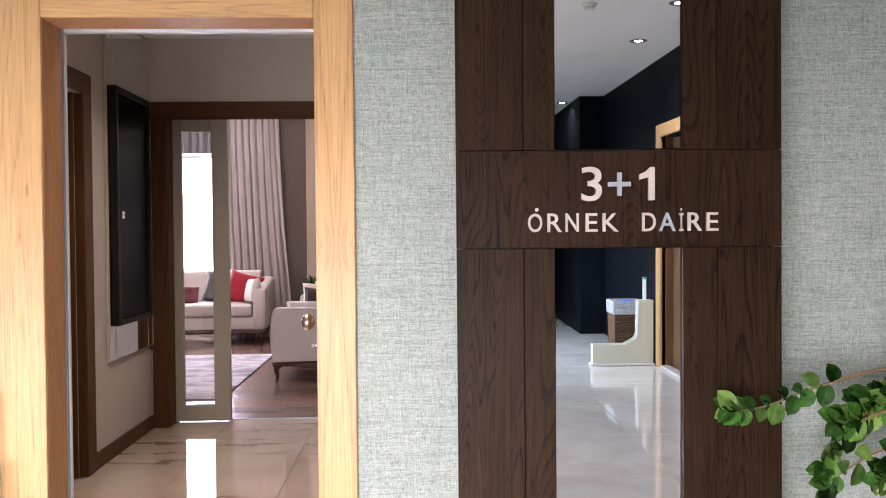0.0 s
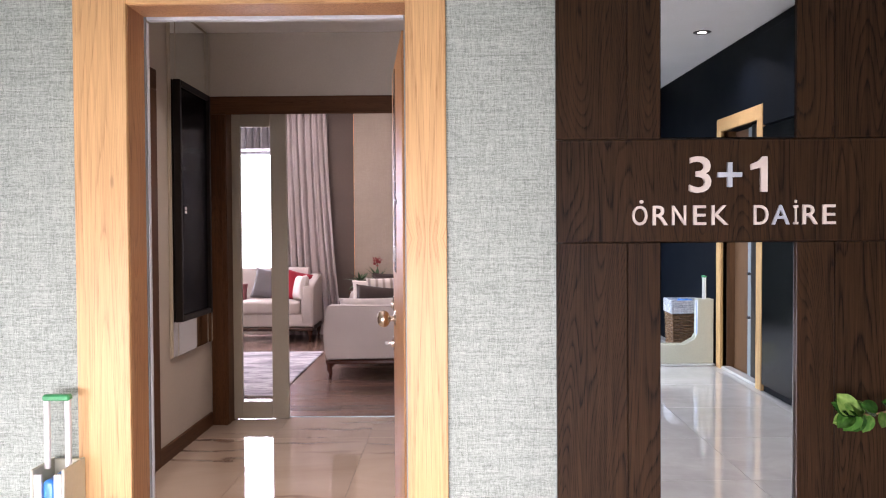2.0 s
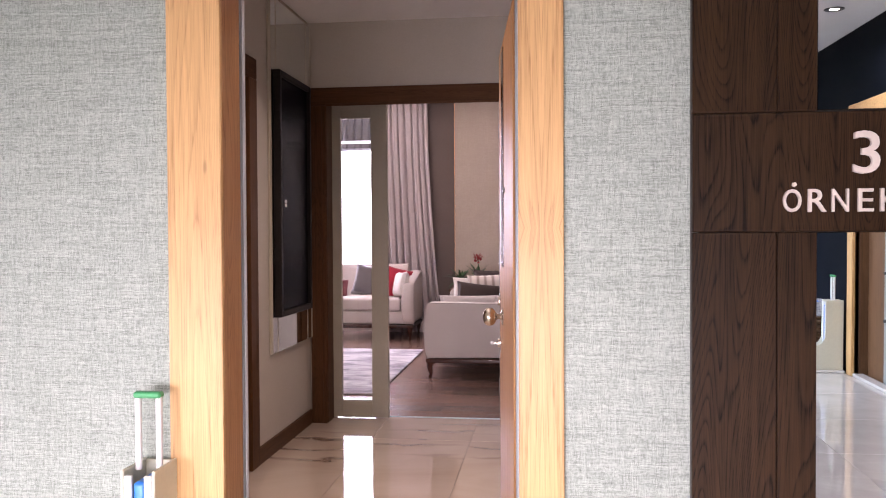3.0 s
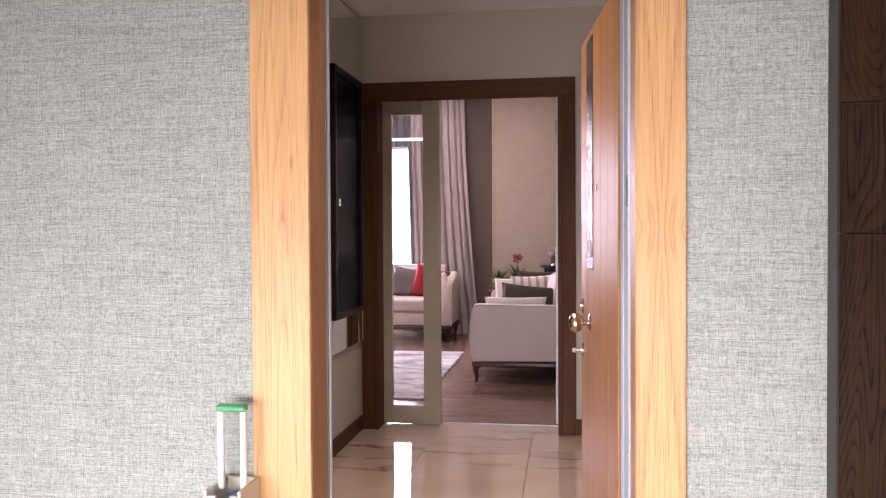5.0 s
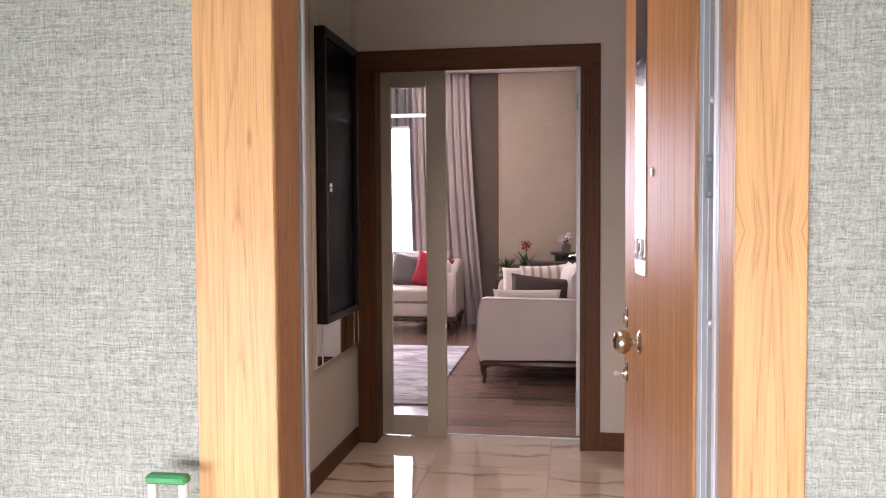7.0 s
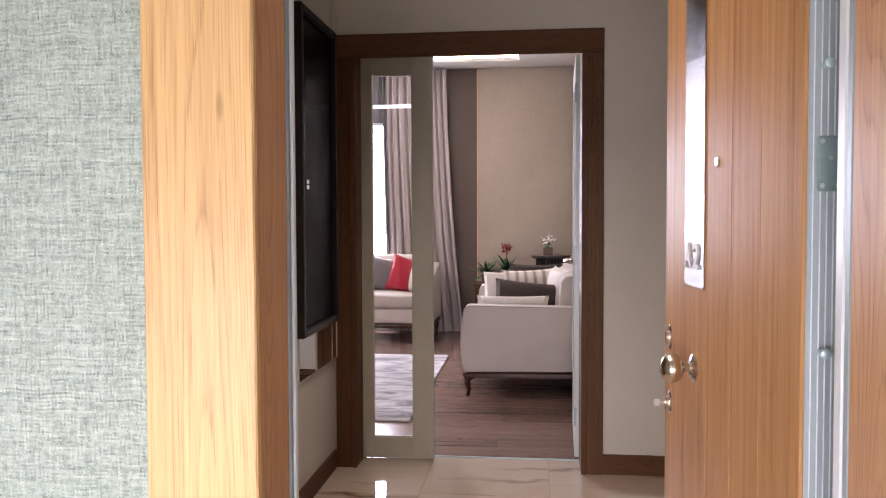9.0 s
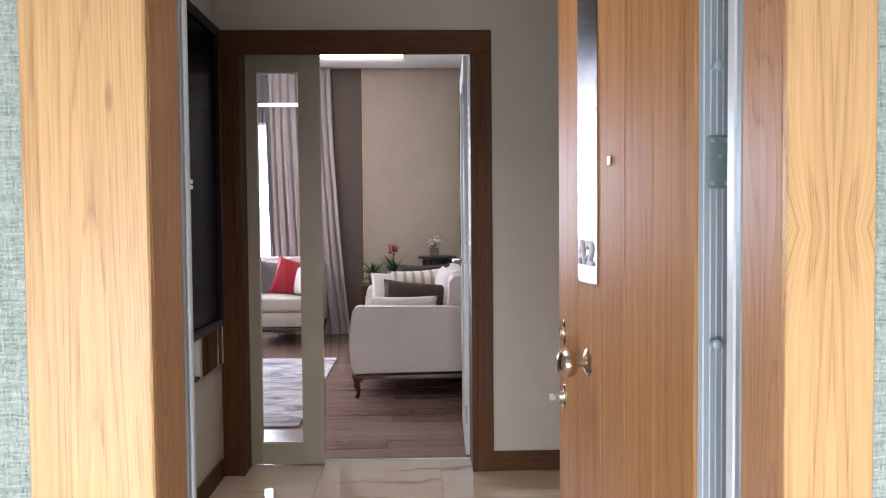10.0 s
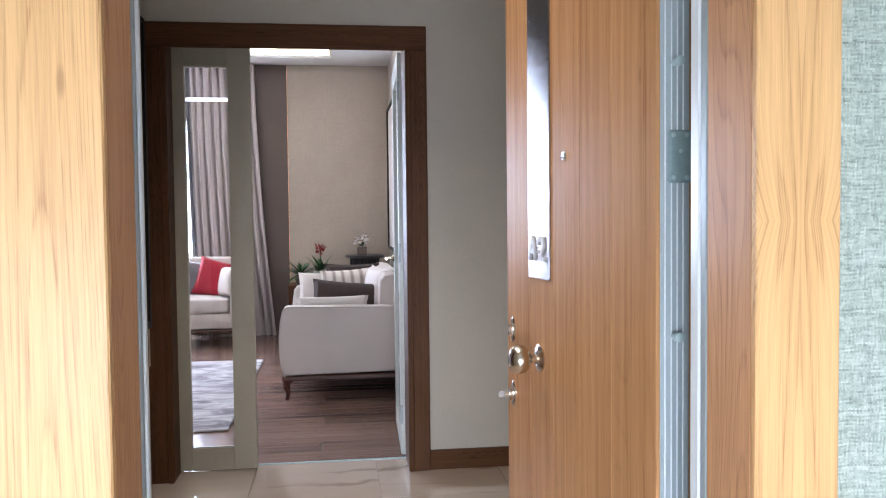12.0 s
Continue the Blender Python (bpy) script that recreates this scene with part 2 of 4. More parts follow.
walnut_y = wood("brown_walnut_lengthwise", (0.032, 0.0130, 0.0053), (0.112, 0.049, 0.0200), 1, 0.5, spec=0.12)
smoked = wood("smoked_oak_veneer", (0.0040, 0.0018, 0.0008), (0.0420, 0.0205, 0.0082), 2, 0.46, 1.0, contrast=1.55, spec=0.14, stretch=1.1, crisp=0.045, swirl=0.35)
smoked_h = wood("smoked_oak_veneer_across", (0.0040, 0.0018, 0.0008), (0.0420, 0.0205, 0.0082), 2, 0.46, 1.0, contrast=1.55, spec=0.14, stretch=1.1, crisp=0.045, swirl=0.35)
mahogany = wood("dark_mahogany", (0.022, 0.007, 0.0045), (0.075, 0.024, 0.013), 2, 0.25)
laminate = wood("walnut_laminate", (0.092, 0.052, 0.038), (0.24, 0.152, 0.118), 0, 0.22, 0.8, strips=0.26, tone=0.18)
edge_grey = grainy("dark_grey_edging", (0.045, 0.04, 0.036), (0.065, 0.058, 0.052), 0.5)
hall_paint = grainy("warm_grey_paint", (0.45, 0.41, 0.35), (0.50, 0.455, 0.39), 0.85, 90, 0.08)
white_paint = grainy("white_ceiling_paint", (0.76, 0.75, 0.73), (0.82, 0.81, 0.79), 0.9, 80, 0.05)
marble = stone("polished_cream_marble", (0.48, 0.375, 0.290), (0.60, 0.490, 0.395), (0.17, 0.09, 0.05), 0.018, 1.0, 0.9, (0.5, 0.9, 1), 0.95, 1.0)
porcelain = stone("polished_grey_porcelain", (0.50, 0.485, 0.46), (0.64, 0.625, 0.595), (0.72, 0.69, 0.65), 0.035, 1.2, 0.4, spec=0.9, coat=0.4)
grout = grainy("grey_grout", (0.22, 0.19, 0.16), (0.28, 0.25, 0.21), 0.8)
navy = grainy("blue_black_wall_paint", (0.0020, 0.0032, 0.0056), (0.0035, 0.0054, 0.0095), 0.55, 60, 0.06, spec=0.10)
black_gloss = grainy("black_gloss_panel", (0.003, 0.0035, 0.0045), (0.005, 0.006, 0.0075), 0.16, 40, 0.0, spec=0.3)
# the double door's two leaves get separate tones, the open one paler
leaf_taupe = grainy("closed_leaf_taupe", (0.33, 0.295, 0.225), (0.37, 0.33, 0.255), 0.4, 70, 0.04)
leaf_pale = grainy("open_leaf_pale_grey_green", (0.50, 0.53, 0.50), (0.56, 0.58, 0.55), 0.35, 70, 0.04)
steel_grey = grainy("grey_powder_coat", (0.30, 0.345, 0.36), (0.34, 0.385, 0.40), 0.35, 120, 0.05, metal=0.2)
steel_white = grainy("white_steel_frame", (0.62, 0.66, 0.68), (0.70, 0.73, 0.75), 0.3, 100, 0.03)
rubber = grainy("dark_rubber_seal", (0.05, 0.05, 0.05), (0.07, 0.07, 0.07), 0.6)
hinge_steel = grainy("dark_zinc_hinge", (0.20, 0.28, 0.29), (0.30, 0.39, 0.40), 0.28, 60, 0.03, metal=0.5)
number_metal = grainy("satin_number_metal", (0.30, 0.28, 0.26), (0.38, 0.36, 0.34), 0.4, 60, 0.02)
zinc = grainy("zinc_plated_steel", (0.36, 0.46, 0.47), (0.44, 0.54, 0.55), 0.3, 60, 0.03, metal=0.35)
nickel = metal("satin_nickel", (0.62, 0.54, 0.44), 0.24)
chrome = metal("chrome", (0.78, 0.78, 0.78), 0.12)
plate_steel = metal("polished_plate_steel", (0.46, 0.44, 0.445), 0.10, (3, 3, 1500), 1.0)
letter_metal = grainy("pale_letter_lacquer", (0.60, 0.53, 0.455), (0.68, 0.605, 0.525), 0.3, 80, 0.02)
# bluer tone for the plus sign and the A
letter_blue = grainy("blue_grey_letter", (0.38, 0.42, 0.45), (0.45, 0.49, 0.52), 0.35, 80, 0.02)
mirror = Nodes("mirror_silver").finish((0.86, 0.90, 0.90), 0.0, metal=1.0)
dark_frame = grainy("espresso_frame", (0.010, 0.008, 0.007), (0.018, 0.014, 0.012), 0.45, spec=0.15)
dark_board = grainy("dark_blue_black_board", (0.005, 0.005, 0.008), (0.008, 0.008, 0.012), 0.22, spec=0.02)
cream_trim = grainy("cream_mirror_trim", (0.42, 0.38, 0.30), (0.50, 0.46, 0.37), 0.3)
upholstery = grainy("cream_upholstery", (0.49, 0.435, 0.40), (0.57, 0.515, 0.475), 0.9, 420, 0.2, spec=0.2)
piping_cloth = grainy("cream_piping", (0.40, 0.35, 0.32), (0.48, 0.43, 0.40), 0.9, 300)
curtain_cloth = woven("mauve_grey_curtain", (0.37, 0.320, 0.308), (0.53, 0.472, 0.458), 600, 0.85, "xz", 20, 0.3, 0.1)
# grey lining and valance cloth, darkened in its colour for hanging backlit
curtain_backlit = woven("grey_backlit_curtain", (0.15, 0.145, 0.15), (0.24, 0.23, 0.235), 600, 0.85, "xz", 20, 0.3, 0.1)
beige_paper = woven("beige_wallpaper", (0.37, 0.312, 0.248), (0.47, 0.402, 0.328), 260, 0.85, "xz", 14, 0.25, 0.25)
brown_panel = grainy("brown_wall_panel", (0.080, 0.055, 0.042), (0.10, 0.07, 0.054), 0.6, 60)
living_paint = grainy("beige_living_paint", (0.44, 0.39, 0.33), (0.49, 0.435, 0.37), 0.85, 90, 0.08)
rug_cloth = Nodes("grey_carved_rug")
rf = rug_cloth.noise((1.3, 2.6, 1), 2.4, 6, 0.68, 0.9)
rp = rug_cloth.noise((1, 1, 1), 350, 2)
rug_cloth = rug_cloth.finish(rug_cloth.ramp(rf, [(0.38, (0.19, 0.175, 0.195)), (0.50, (0.40, 0.375, 0.39)), (0.62, (0.58, 0.55, 0.56))]), 0.95, rug_cloth.math("ADD", rf, rug_cloth.math("MULTIPLY", rp, 0.4)), 0.7, 0.006, spec=0.1)
red_cloth = grainy("crimson_velvet", (0.26, 0.005, 0.018), (0.38, 0.010, 0.028), 0.8, 200, 0.2, sheen=0.1)
grey_cloth = grainy("grey_velvet", (0.12, 0.11, 0.115), (0.18, 0.165, 0.17), 0.8, 200, 0.2, sheen=0.3)
maroon_cloth = grainy("maroon_patterned_cloth", (0.10, 0.02, 0.03), (0.30, 0.10, 0.11), 0.85, 40, 0.2)
brown_cloth = grainy("dark_brown_velvet", (0.036, 0.023, 0.018), (0.060, 0.040, 0.032), 0.85, 200, 0.2)
white_cloth = grainy("ivory_cushion_cloth", (0.56, 0.51, 0.47), (0.66, 0.61, 0.56), 0.9, 250, 0.2)
stripe_cloth = Nodes("striped_cushion_cloth")
sv = stripe_cloth.node("TexWave", Scale=4.2, Distortion=1.6, Detail=2.0)
stripe_cloth.link(stripe_cloth.coords((1, 0.3, 0.25)), sv.inputs["Vector"])
sw = sv.outputs["Fac"]
stripe_cloth = stripe_cloth.finish(stripe_cloth.ramp(sw, [(0.10, (0.34, 0.28, 0.24)), (0.34, (0.58, 0.52, 0.46)), (0.7, (0.68, 0.62, 0.56))]), 0.9)
leaf_green = Nodes("glossy_leaf")
lv = leaf_green.noise((1, 0.35, 1), 70, 3)
info = leaf_green.node("ObjectInfo")
lc = leaf_green.math("ADD", leaf_green.math("MULTIPLY", lv, 0.45), leaf_green.math("MULTIPLY", info.outputs["Random"], 0.5))
leaf_green = leaf_green.finish(leaf_green.ramp(lc, [(0.20, (0.022, 0.085, 0.014)), (0.47, (0.075, 0.23, 0.032)), (0.74, (0.30, 0.47, 0.11))]), 0.14, lv, 0.25, 0.001, coat=1.0)
leaf_dark = grainy("dark_leaf", (0.015, 0.05, 0.012), (0.035, 0.10, 0.022), 0.4, 40)
stem_brown = grainy("woody_stem", (0.16, 0.10, 0.04), (0.26, 0.17, 0.07), 0.6, 120)
petal_red = grainy("red_petal", (0.20, 0.010, 0.012), (0.34, 0.022, 0.020), 0.6)
petal_white = grainy("white_petal", (0.66, 0.62, 0.60), (0.78, 0.74, 0.72), 0.6)
pot_brown = grainy("brown_pot_glaze", (0.10, 0.07, 0.05), (0.16, 0.11, 0.08), 0.4)
pot_white = grainy("white_pot_glaze", (0.62, 0.60, 0.57), (0.70, 0.68, 0.65), 0.3)
soil = grainy("potting_soil", (0.02, 0.014, 0.01), (0.045, 0.03, 0.02), 0.95, 90, 0.8, 0.006)
table_black = grainy("blackened_wood", (0.014, 0.012, 0.011), (0.026, 0.022, 0.020), 0.35)
white_plastic = grainy("white_plastic", (0.72, 0.72, 0.70), (0.80, 0.80, 0.78), 0.35, 60, 0.02)
cream_plastic = grainy("cream_plastic", (0.62, 0.62, 0.49), (0.70, 0.70, 0.56), 0.35, 60, 0.02)
green_plastic = grainy("green_plastic", (0.035, 0.29, 0.10), (0.05, 0.36, 0.13), 0.4, 60, 0.02)
blue_film = grainy("blue_plastic_film", (0.02, 0.17, 0.62), (0.05, 0.28, 0.80), 0.3, 60, 0.3, 0.004)
wicker = grainy("brown_wicker", (0.07, 0.032, 0.013), (0.20, 0.105, 0.045), 0.5, 60, 0.2)
liner_cloth = woven("grey_white_liner", (0.22, 0.23, 0.25), (0.66, 0.67, 0.69), 110, 0.9, "xz", 20, 0.5, 0.1)
lamp_glass = glow("lit_lamp_glass", (1.0, 0.95, 0.87), 9.0)
cove_strip = glow("warm_cove_strip", (1.0, 0.86, 0.62), 6.0)
edge_glow = glow("dim_amber_strip", (1.0, 0.50, 0.22), 0.55)
flat_door = wood("mid_brown_door", (0.085, 0.042, 0.020), (0.19, 0.10, 0.048), 2, 0.4)
brown_door = wood("dark_brown_door", (0.045, 0.022, 0.014), (0.11, 0.055, 0.032), 2, 0.35)
frosted = Nodes("frosted_strip")
frosted.b.inputs["Transmission Weight"].default_value = 0.85
frosted = frosted.finish((0.95, 0.95, 0.95), 0.9)
glass = Nodes("clear_glass")
glass.b.inputs["Transmission Weight"].default_value = 1.0
glass.b.inputs["IOR"].default_value = 1.45
glass = glass.finish((0.97, 0.98, 0.97), 0.0)


# ---------------------------------------------------------------- building helpers
def box(x0, x1, y0, y1, z0, z1, bevel=0.0, bm=None, segments=1):
    own = bmesh.new()
    bmesh.ops.create_cube(own, size=1.0)
    for v in own.verts:
        v.co = Vector(((x0 + x1) / 2 + v.co.x * (x1 - x0), (y0 + y1) / 2 + v.co.y * (y1 - y0), (z0 + z1) / 2 + v.co.z * (z1 - z0)))
    if bevel:
        bmesh.ops.bevel(own, geom=own.edges[:], offset=bevel, segments=segments, affect="EDGES", profile=0.5)
    if bm is None:
        return own
    join(bm, own)
    return bm


def join(bm, other):
    me = bpy.data.meshes.new("tmp")
    other.to_mesh(me)
    bm.from_mesh(me)
    bpy.data.meshes.remove(me)
    other.free()
    return bm


def tube(points, radius, sides=8, bm=None, caps=True):
    """A round bar along a line of points; radius may be one number or one a point."""
    own = bm or bmesh.new()
    pts = [Vector(p) for p in points]
    rad = list(radius) if isinstance(radius, (list, tuple)) else [radius] * len(pts)
    rings = []
    for i, p in enumerate(pts):
        d = (pts[min(i + 1, len(pts) - 1)] - pts[max(i - 1, 0)]).normalized()
        side = d.cross(Vector((0.31, 0.2, 0.93))).normalized()
        up = d.cross(side)
        rings.append([own.verts.new(p + (side * math.cos(a) + up * math.sin(a)) * rad[i]) for a in (k * math.tau / sides for k in range(sides))])
    for a, b in zip(rings, rings[1:]):
        for k in range(sides):
            own.faces.new((a[k], a[(k + 1) % sides], b[(k + 1) % sides], b[k]))
    if caps:
        own.faces.new(rings[0][::-1])
        own.faces.new(rings[-1])
    bmesh.ops.recalc_face_normals(own, faces=own.faces[:])
    return own


def turned(profile, sides=24, centre=(0, 0, 0)):
    """A turned shape from (radius, height) pairs."""
    own = bmesh.new()
    c = Vector(centre)
    rings = [[own.verts.new(c + Vector((r * math.cos(k * math.tau / sides), r * math.sin(k * math.tau / sides), z))) for k in range(sides)] for r, z in profile]
    for a, b in zip(rings, rings[1:]):
        for k in range(sides):
            own.faces.new((a[k], a[(k + 1) % sides], b[(k + 1) % sides], b[k]))
    own.faces.new(rings[0][::-1])
    own.faces.new(rings[-1])
    bmesh.ops.recalc_face_normals(own, faces=own.faces[:])
    return own


def extruded(outline, a, b, axis, bevel=0.0, segments=1):
    """A plate with the given outline between a and b along one axis ('x', 'y' or 'z')."""
    own = bmesh.new()

    def at(p, d):
        return {"x": (d, p[0], p[1]), "y": (p[0], d, p[1]), "z": (p[0], p[1], d)}[axis]

    f = own.faces.new([own.verts.new(at(p, a)) for p in outline])
    r = bmesh.ops.extrude_face_region(own, geom=[f])
    shift = {"x": (b - a, 0, 0), "y": (0, b - a, 0), "z": (0, 0, b - a)}[axis]
    bmesh.ops.translate(own, vec=shift, verts=[v for v in r["geom"] if isinstance(v, bmesh.types.BMVert)])
    bmesh.ops.recalc_face_normals(own, faces=own.faces[:])
    if bevel:
        sharp = [e for e in own.edges if len(e.link_faces) == 2 and e.calc_face_angle(0) > 0.9]
        bmesh.ops.bevel(own, geom=sharp, offset=bevel, segments=segments, affect="EDGES", profile=0.5)
    return own


def mesh_of(name, bm, material, smooth=True):
    me = bpy.data.meshes.new(name)
    bm.to_mesh(me)
    bm.free()
    for m in material if isinstance(material, (list, tuple)) else [material]:
        me.materials.append(m)
    if smooth:
        me.shade_smooth()
        me.set_sharp_from_angle(angle=radians(35))
    return me


def part(name, bm, material, parent, label="", smooth=True):
    ob = new(name, mesh_of(name, bm, material, smooth))
    ob.parent = parent
    return tagged(ob, label)


def thing(name, label, category, m=None, group="", kind=""):
    ob = new(name)
    ob.empty_display_size = 0.1
    ob.matrix_world = m or Matrix()
    return tagged(ob, label, category, group, kind)


def single(name, bm, material, label, category="", kind="", m=None, group=""):
    ob = new(name, mesh_of(name, bm, material))
    ob.matrix_world = m or Matrix()
    return tagged(ob, label, category, group, kind)


def structure(name, boxes, material, label):
    bm = bmesh.new()
    for b in boxes:
        box(*b, bm=bm)
    return single(name, bm, material, label, kind="structure")


# ---------------------------------------------------------------- lobby shell
W0, W1 = 3.015, 3.20
structure("wall_1", [(-3.2, -1.10, W0, W1, 0, CEIL), (-0.19, 2.30, W0, W1, 0, CEIL), (-1.10, -0.19, W0, W1, 2.02, CEIL)], linen, "grey-green woven wall covering round the entrance door")
structure("wall_2", [(2.30, 2.45, -1.10, 3.2, 0, CEIL), (2.30, 2.45, -9.0, -1.93, 0, CEIL), (2.30, 2.45, -1.93, -1.10, 2.07, CEIL)], navy, "blue-black painted corridor wall")
structure("wall_3", [(2.02, 2.298, -9.0, -4.2, 0, CEIL)], navy, "blue-black projecting wall further along the corridor")
structure("wall_4", [(-3.35, 2.45, -9.15, -9.0, 0, CEIL)], navy, "blue-black end wall of the corridor")
structure("wall_5", [(-3.35, -3.2, -9.0, 3.2, 0, CEIL)], linen, "grey woven lobby wall")
structure("wall_12", [(-3.2, -3.05, -1.05, -0.9, 0, CEIL), (0.15, 0.35, -1.05, -0.9, 0, CEIL), (-3.05, 0.15, -1.05, -0.9, 0, 0.10), (-3.05, 0.15, -1.05, -0.9, 2.3, CEIL), (0.20, 0.35, -1.30, -1.05, 0, CEIL), (0.20, 0.35, -9.0, -4.20, 0, CEIL), (0.20, 0.35, -4.20, -1.30, 0, 0.10), (0.20, 0.35, -4.20, -1.30, 2.3, CEIL)], linen, "grey lobby wall with openings for the unseen, assumed glazing")
structure("ceiling_1", [(-3.35, 2.45, -9.15, 3.2, CEIL, CEIL + 0.1)], white_paint, "white painted lobby ceiling")
floor_lobby = structure("floor_1", [(-3.35, 2.45, -9.15, 3.16, -0.12, -0.010)], grout, "polished grey porcelain tiles in the lobby")


def window(name, x, y, z0, z1, width, along, label):
    """Frame, mullion and panes of a window."""
    w = thing(name, label, "window", kind="structure")
    d = 0.03

    def bar(n, a0, a1, h0, h1):
        b = box(x + a0, x + a1, y - d, y + d, h0, h1, 0.004) if along == "x" else box(x - d, x + d, y + a0, y + a1, h0, h1, 0.004)
        part(n, b, steel_white, w)

    bar("window_frame", 0, width, z0, z0 + 0.05)
    bar("window_frame", 0, width, z1 - 0.05, z1)
    bar("window_frame", 0, 0.05, z0 + 0.05, z1 - 0.05)
    bar("window_frame", width - 0.05, width, z0 + 0.05, z1 - 0.05)
    bar("mullion", width / 2 - 0.03, width / 2 + 0.03, z0 + 0.05, z1 - 0.05)
    for a0, a1 in ((0.05, width / 2 - 0.03), (width / 2 + 0.03, width - 0.05)):
        b = box(x + a0, x + a1, y - 0.004, y + 0.004, z0 + 0.05, z1 - 0.05) if along == "x" else box(x - 0.004, x + 0.004, y + a0, y + a1, z0 + 0.05, z1 - 0.05)
        p = part("pane", b, glass, w)
        p.visible_shadow = False
    return w


# glazing out of view, added where the low frontal light should enter
window("window_1", -3.05, -0.99, 0.10, 2.3, 3.2, "x", "wide white-framed lobby glazing, unseen and assumed")

# invented opening that gives the corridor fill a place to enter
window("window_3", 0.27, -4.20, 0.10, 2.3, 2.9, "y", "wide white-framed corridor glazing, unseen, added for fill light")

# second flat's door in the dark wall
other = thing("door_1", "brown wooden flat door with light oak casing", "door", kind="structure")
part("casing", box(2.275, 2.33, -2.04, -1.93, 0, 2.07, 0.003), oak, other, "light oak casing")
part("casing", box(2.275, 2.33, -1.10, -0.99, 0, 2.07, 0.003), oak, other, "light oak casing")
part("casing", box(2.275, 2.33, -2.04, -0.99, 2.07, 2.18, 0.003), oak_h, other, "light oak casing")
part("jamb", box(2.331, 2.60, -1.98, -1.924, 0, 2.068), flat_door, other)
part("leaf", box(2.40, 2.46, -1.923, -1.56, 0.01, 2.06, 0.003), flat_door, other, "dark brown door leaf")
part("frame_edge", box(2.38, 2.46, -1.558, -1.46, 0.0, 2.06, 0.003), steel_grey, other, "grey steel edge")
for hz in (0.5, 0.86):
    part("bolt", tube([(2.38, -1.50, hz), (2.355, -1.50, hz)], 0.012), rubber, other)
part("jamb", box(2.37, 2.60, -1.458, -1.10, 0, 2.068), table_black, other)
part("threshold", box(2.288, 2.37, -1.93, -1.10, 0.0, 0.025, 0.004), porcelain, other, "pale stone threshold")

# glossy dark panels beside it
for y0, y1 in ((-0.95, -0.28), (-0.27, 0.62), (0.63, 1.55)):
    p = thing("wall_panel", "black glossy panel standing against the corridor wall", "panel", pose(2.286, y0, 0), "dark wall panels")
    part("sheet", box(-0.022, 0.011, 0.004, y1 - y0, 0.06, 2.0, 0.003), black_gloss if y0 < -0.9 or y0 > 0.5 else navy, p)
    part("top_sheet", box(-0.022, 0.011, 0.004, y1 - y0, 2.012, 2.70, 0.003), navy, p)

# recessed ceiling spots and the smoke detector
spot = thing("ceiling_spot", "recessed round ceiling spot with a dark rim, lit", "ceiling light", pose(SPOTS[0][0], SPOTS[0][1], CEIL), "ceiling spots")
part("rim", turned([(0.031, -0.002), (0.060, -0.007), (0.070, -0.003), (0.070, 0.0), (0.031, 0.0)], 28), table_black, spot, "dark metal rim")
part("lamp_face", turned([(0.0, -0.0035), (0.033, -0.0035), (0.033, -0.001), (0.0, -0.001)], 24), lamp_glass, spot, "lit lamp glass")
# only the first two of these show in the mirror; the rest are added
for sx, sy in SPOTS[1:]:
    copy_thing(spot, pose(sx, sy, CEIL))
# fixtures to match the added hall lamps
for sx, sy in HALL_FILL:
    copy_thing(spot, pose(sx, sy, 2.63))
smoke = thing("smoke_detector", "white round smoke detector on the ceiling", "smoke detector", pose(1.27, -0.16, CEIL))
part("base", turned([(0.052, -0.014), (0.056, -0.010), (0.056, 0.0), (0.0, 0.0)], 24), white_plastic, smoke)
part("cap", turned([(0.0, -0.048), (0.026, -0.046), (0.036, -0.036), (0.038, -0.028), (0.030, -0.026), (0.046, -0.024), (0.046, -0.014), (0.0, -0.014)], 24), white_plastic, smoke)

# ---------------------------------------------------------------- entrance: casing, steel frame and leaf
fr = thing("door_2", "light oak casing and steel frame of the flat entrance", "door frame", kind="structure")
XL0, XL1, XR0, XR1, TOP = -1.233, -1.070, -0.222, -0.098, 1.98
part("casing", box(XL0, XL1, 3.0, 3.016, 0, TOP + 0.125, 0.0025), oak, fr, "golden oak casing")
part("casing", box(XR0, XR1, 3.0, 3.016, 0, TOP + 0.125, 0.0025), oak_matched, fr, "golden oak casing")
part("casing", box(XL1 + 0.001, XR0 - 0.001, 3.0, 3.016, TOP, TOP + 0.125, 0.0025), oak_h, fr, "golden oak casing")
JW = 3.15
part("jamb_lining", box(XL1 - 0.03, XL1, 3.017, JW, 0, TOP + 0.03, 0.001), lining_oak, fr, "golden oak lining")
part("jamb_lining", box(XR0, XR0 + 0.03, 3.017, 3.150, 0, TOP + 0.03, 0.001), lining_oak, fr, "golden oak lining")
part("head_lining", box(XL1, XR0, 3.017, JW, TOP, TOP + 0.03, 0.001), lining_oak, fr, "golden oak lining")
part("steel_frame", box(XL1 - 0.03, XL1 + 0.002, JW + 0.004, JW + 0.018, 0, TOP + 0.03, 0.002), steel_grey, fr, "grey steel frame")
part("steel_frame", box(XR0 - 0.001, XR0 + 0.03, 3.152, 3.172, 0, TOP + 0.03, 0.002), steel_grey, fr, "grey steel frame")
part("frame_strip", box(XL1 - 0.02, XL1 + 0.005, JW + 0.020, JW + 0.036, 0, TOP - 0.012, 0.002), steel_white, fr, "white frame strip")
part("frame_strip", box(XR0 - 0.003, XR0 + 0.03, 3.174, 3.206, 0, TOP - 0.012, 0.003), steel_white, fr, "white frame strip")
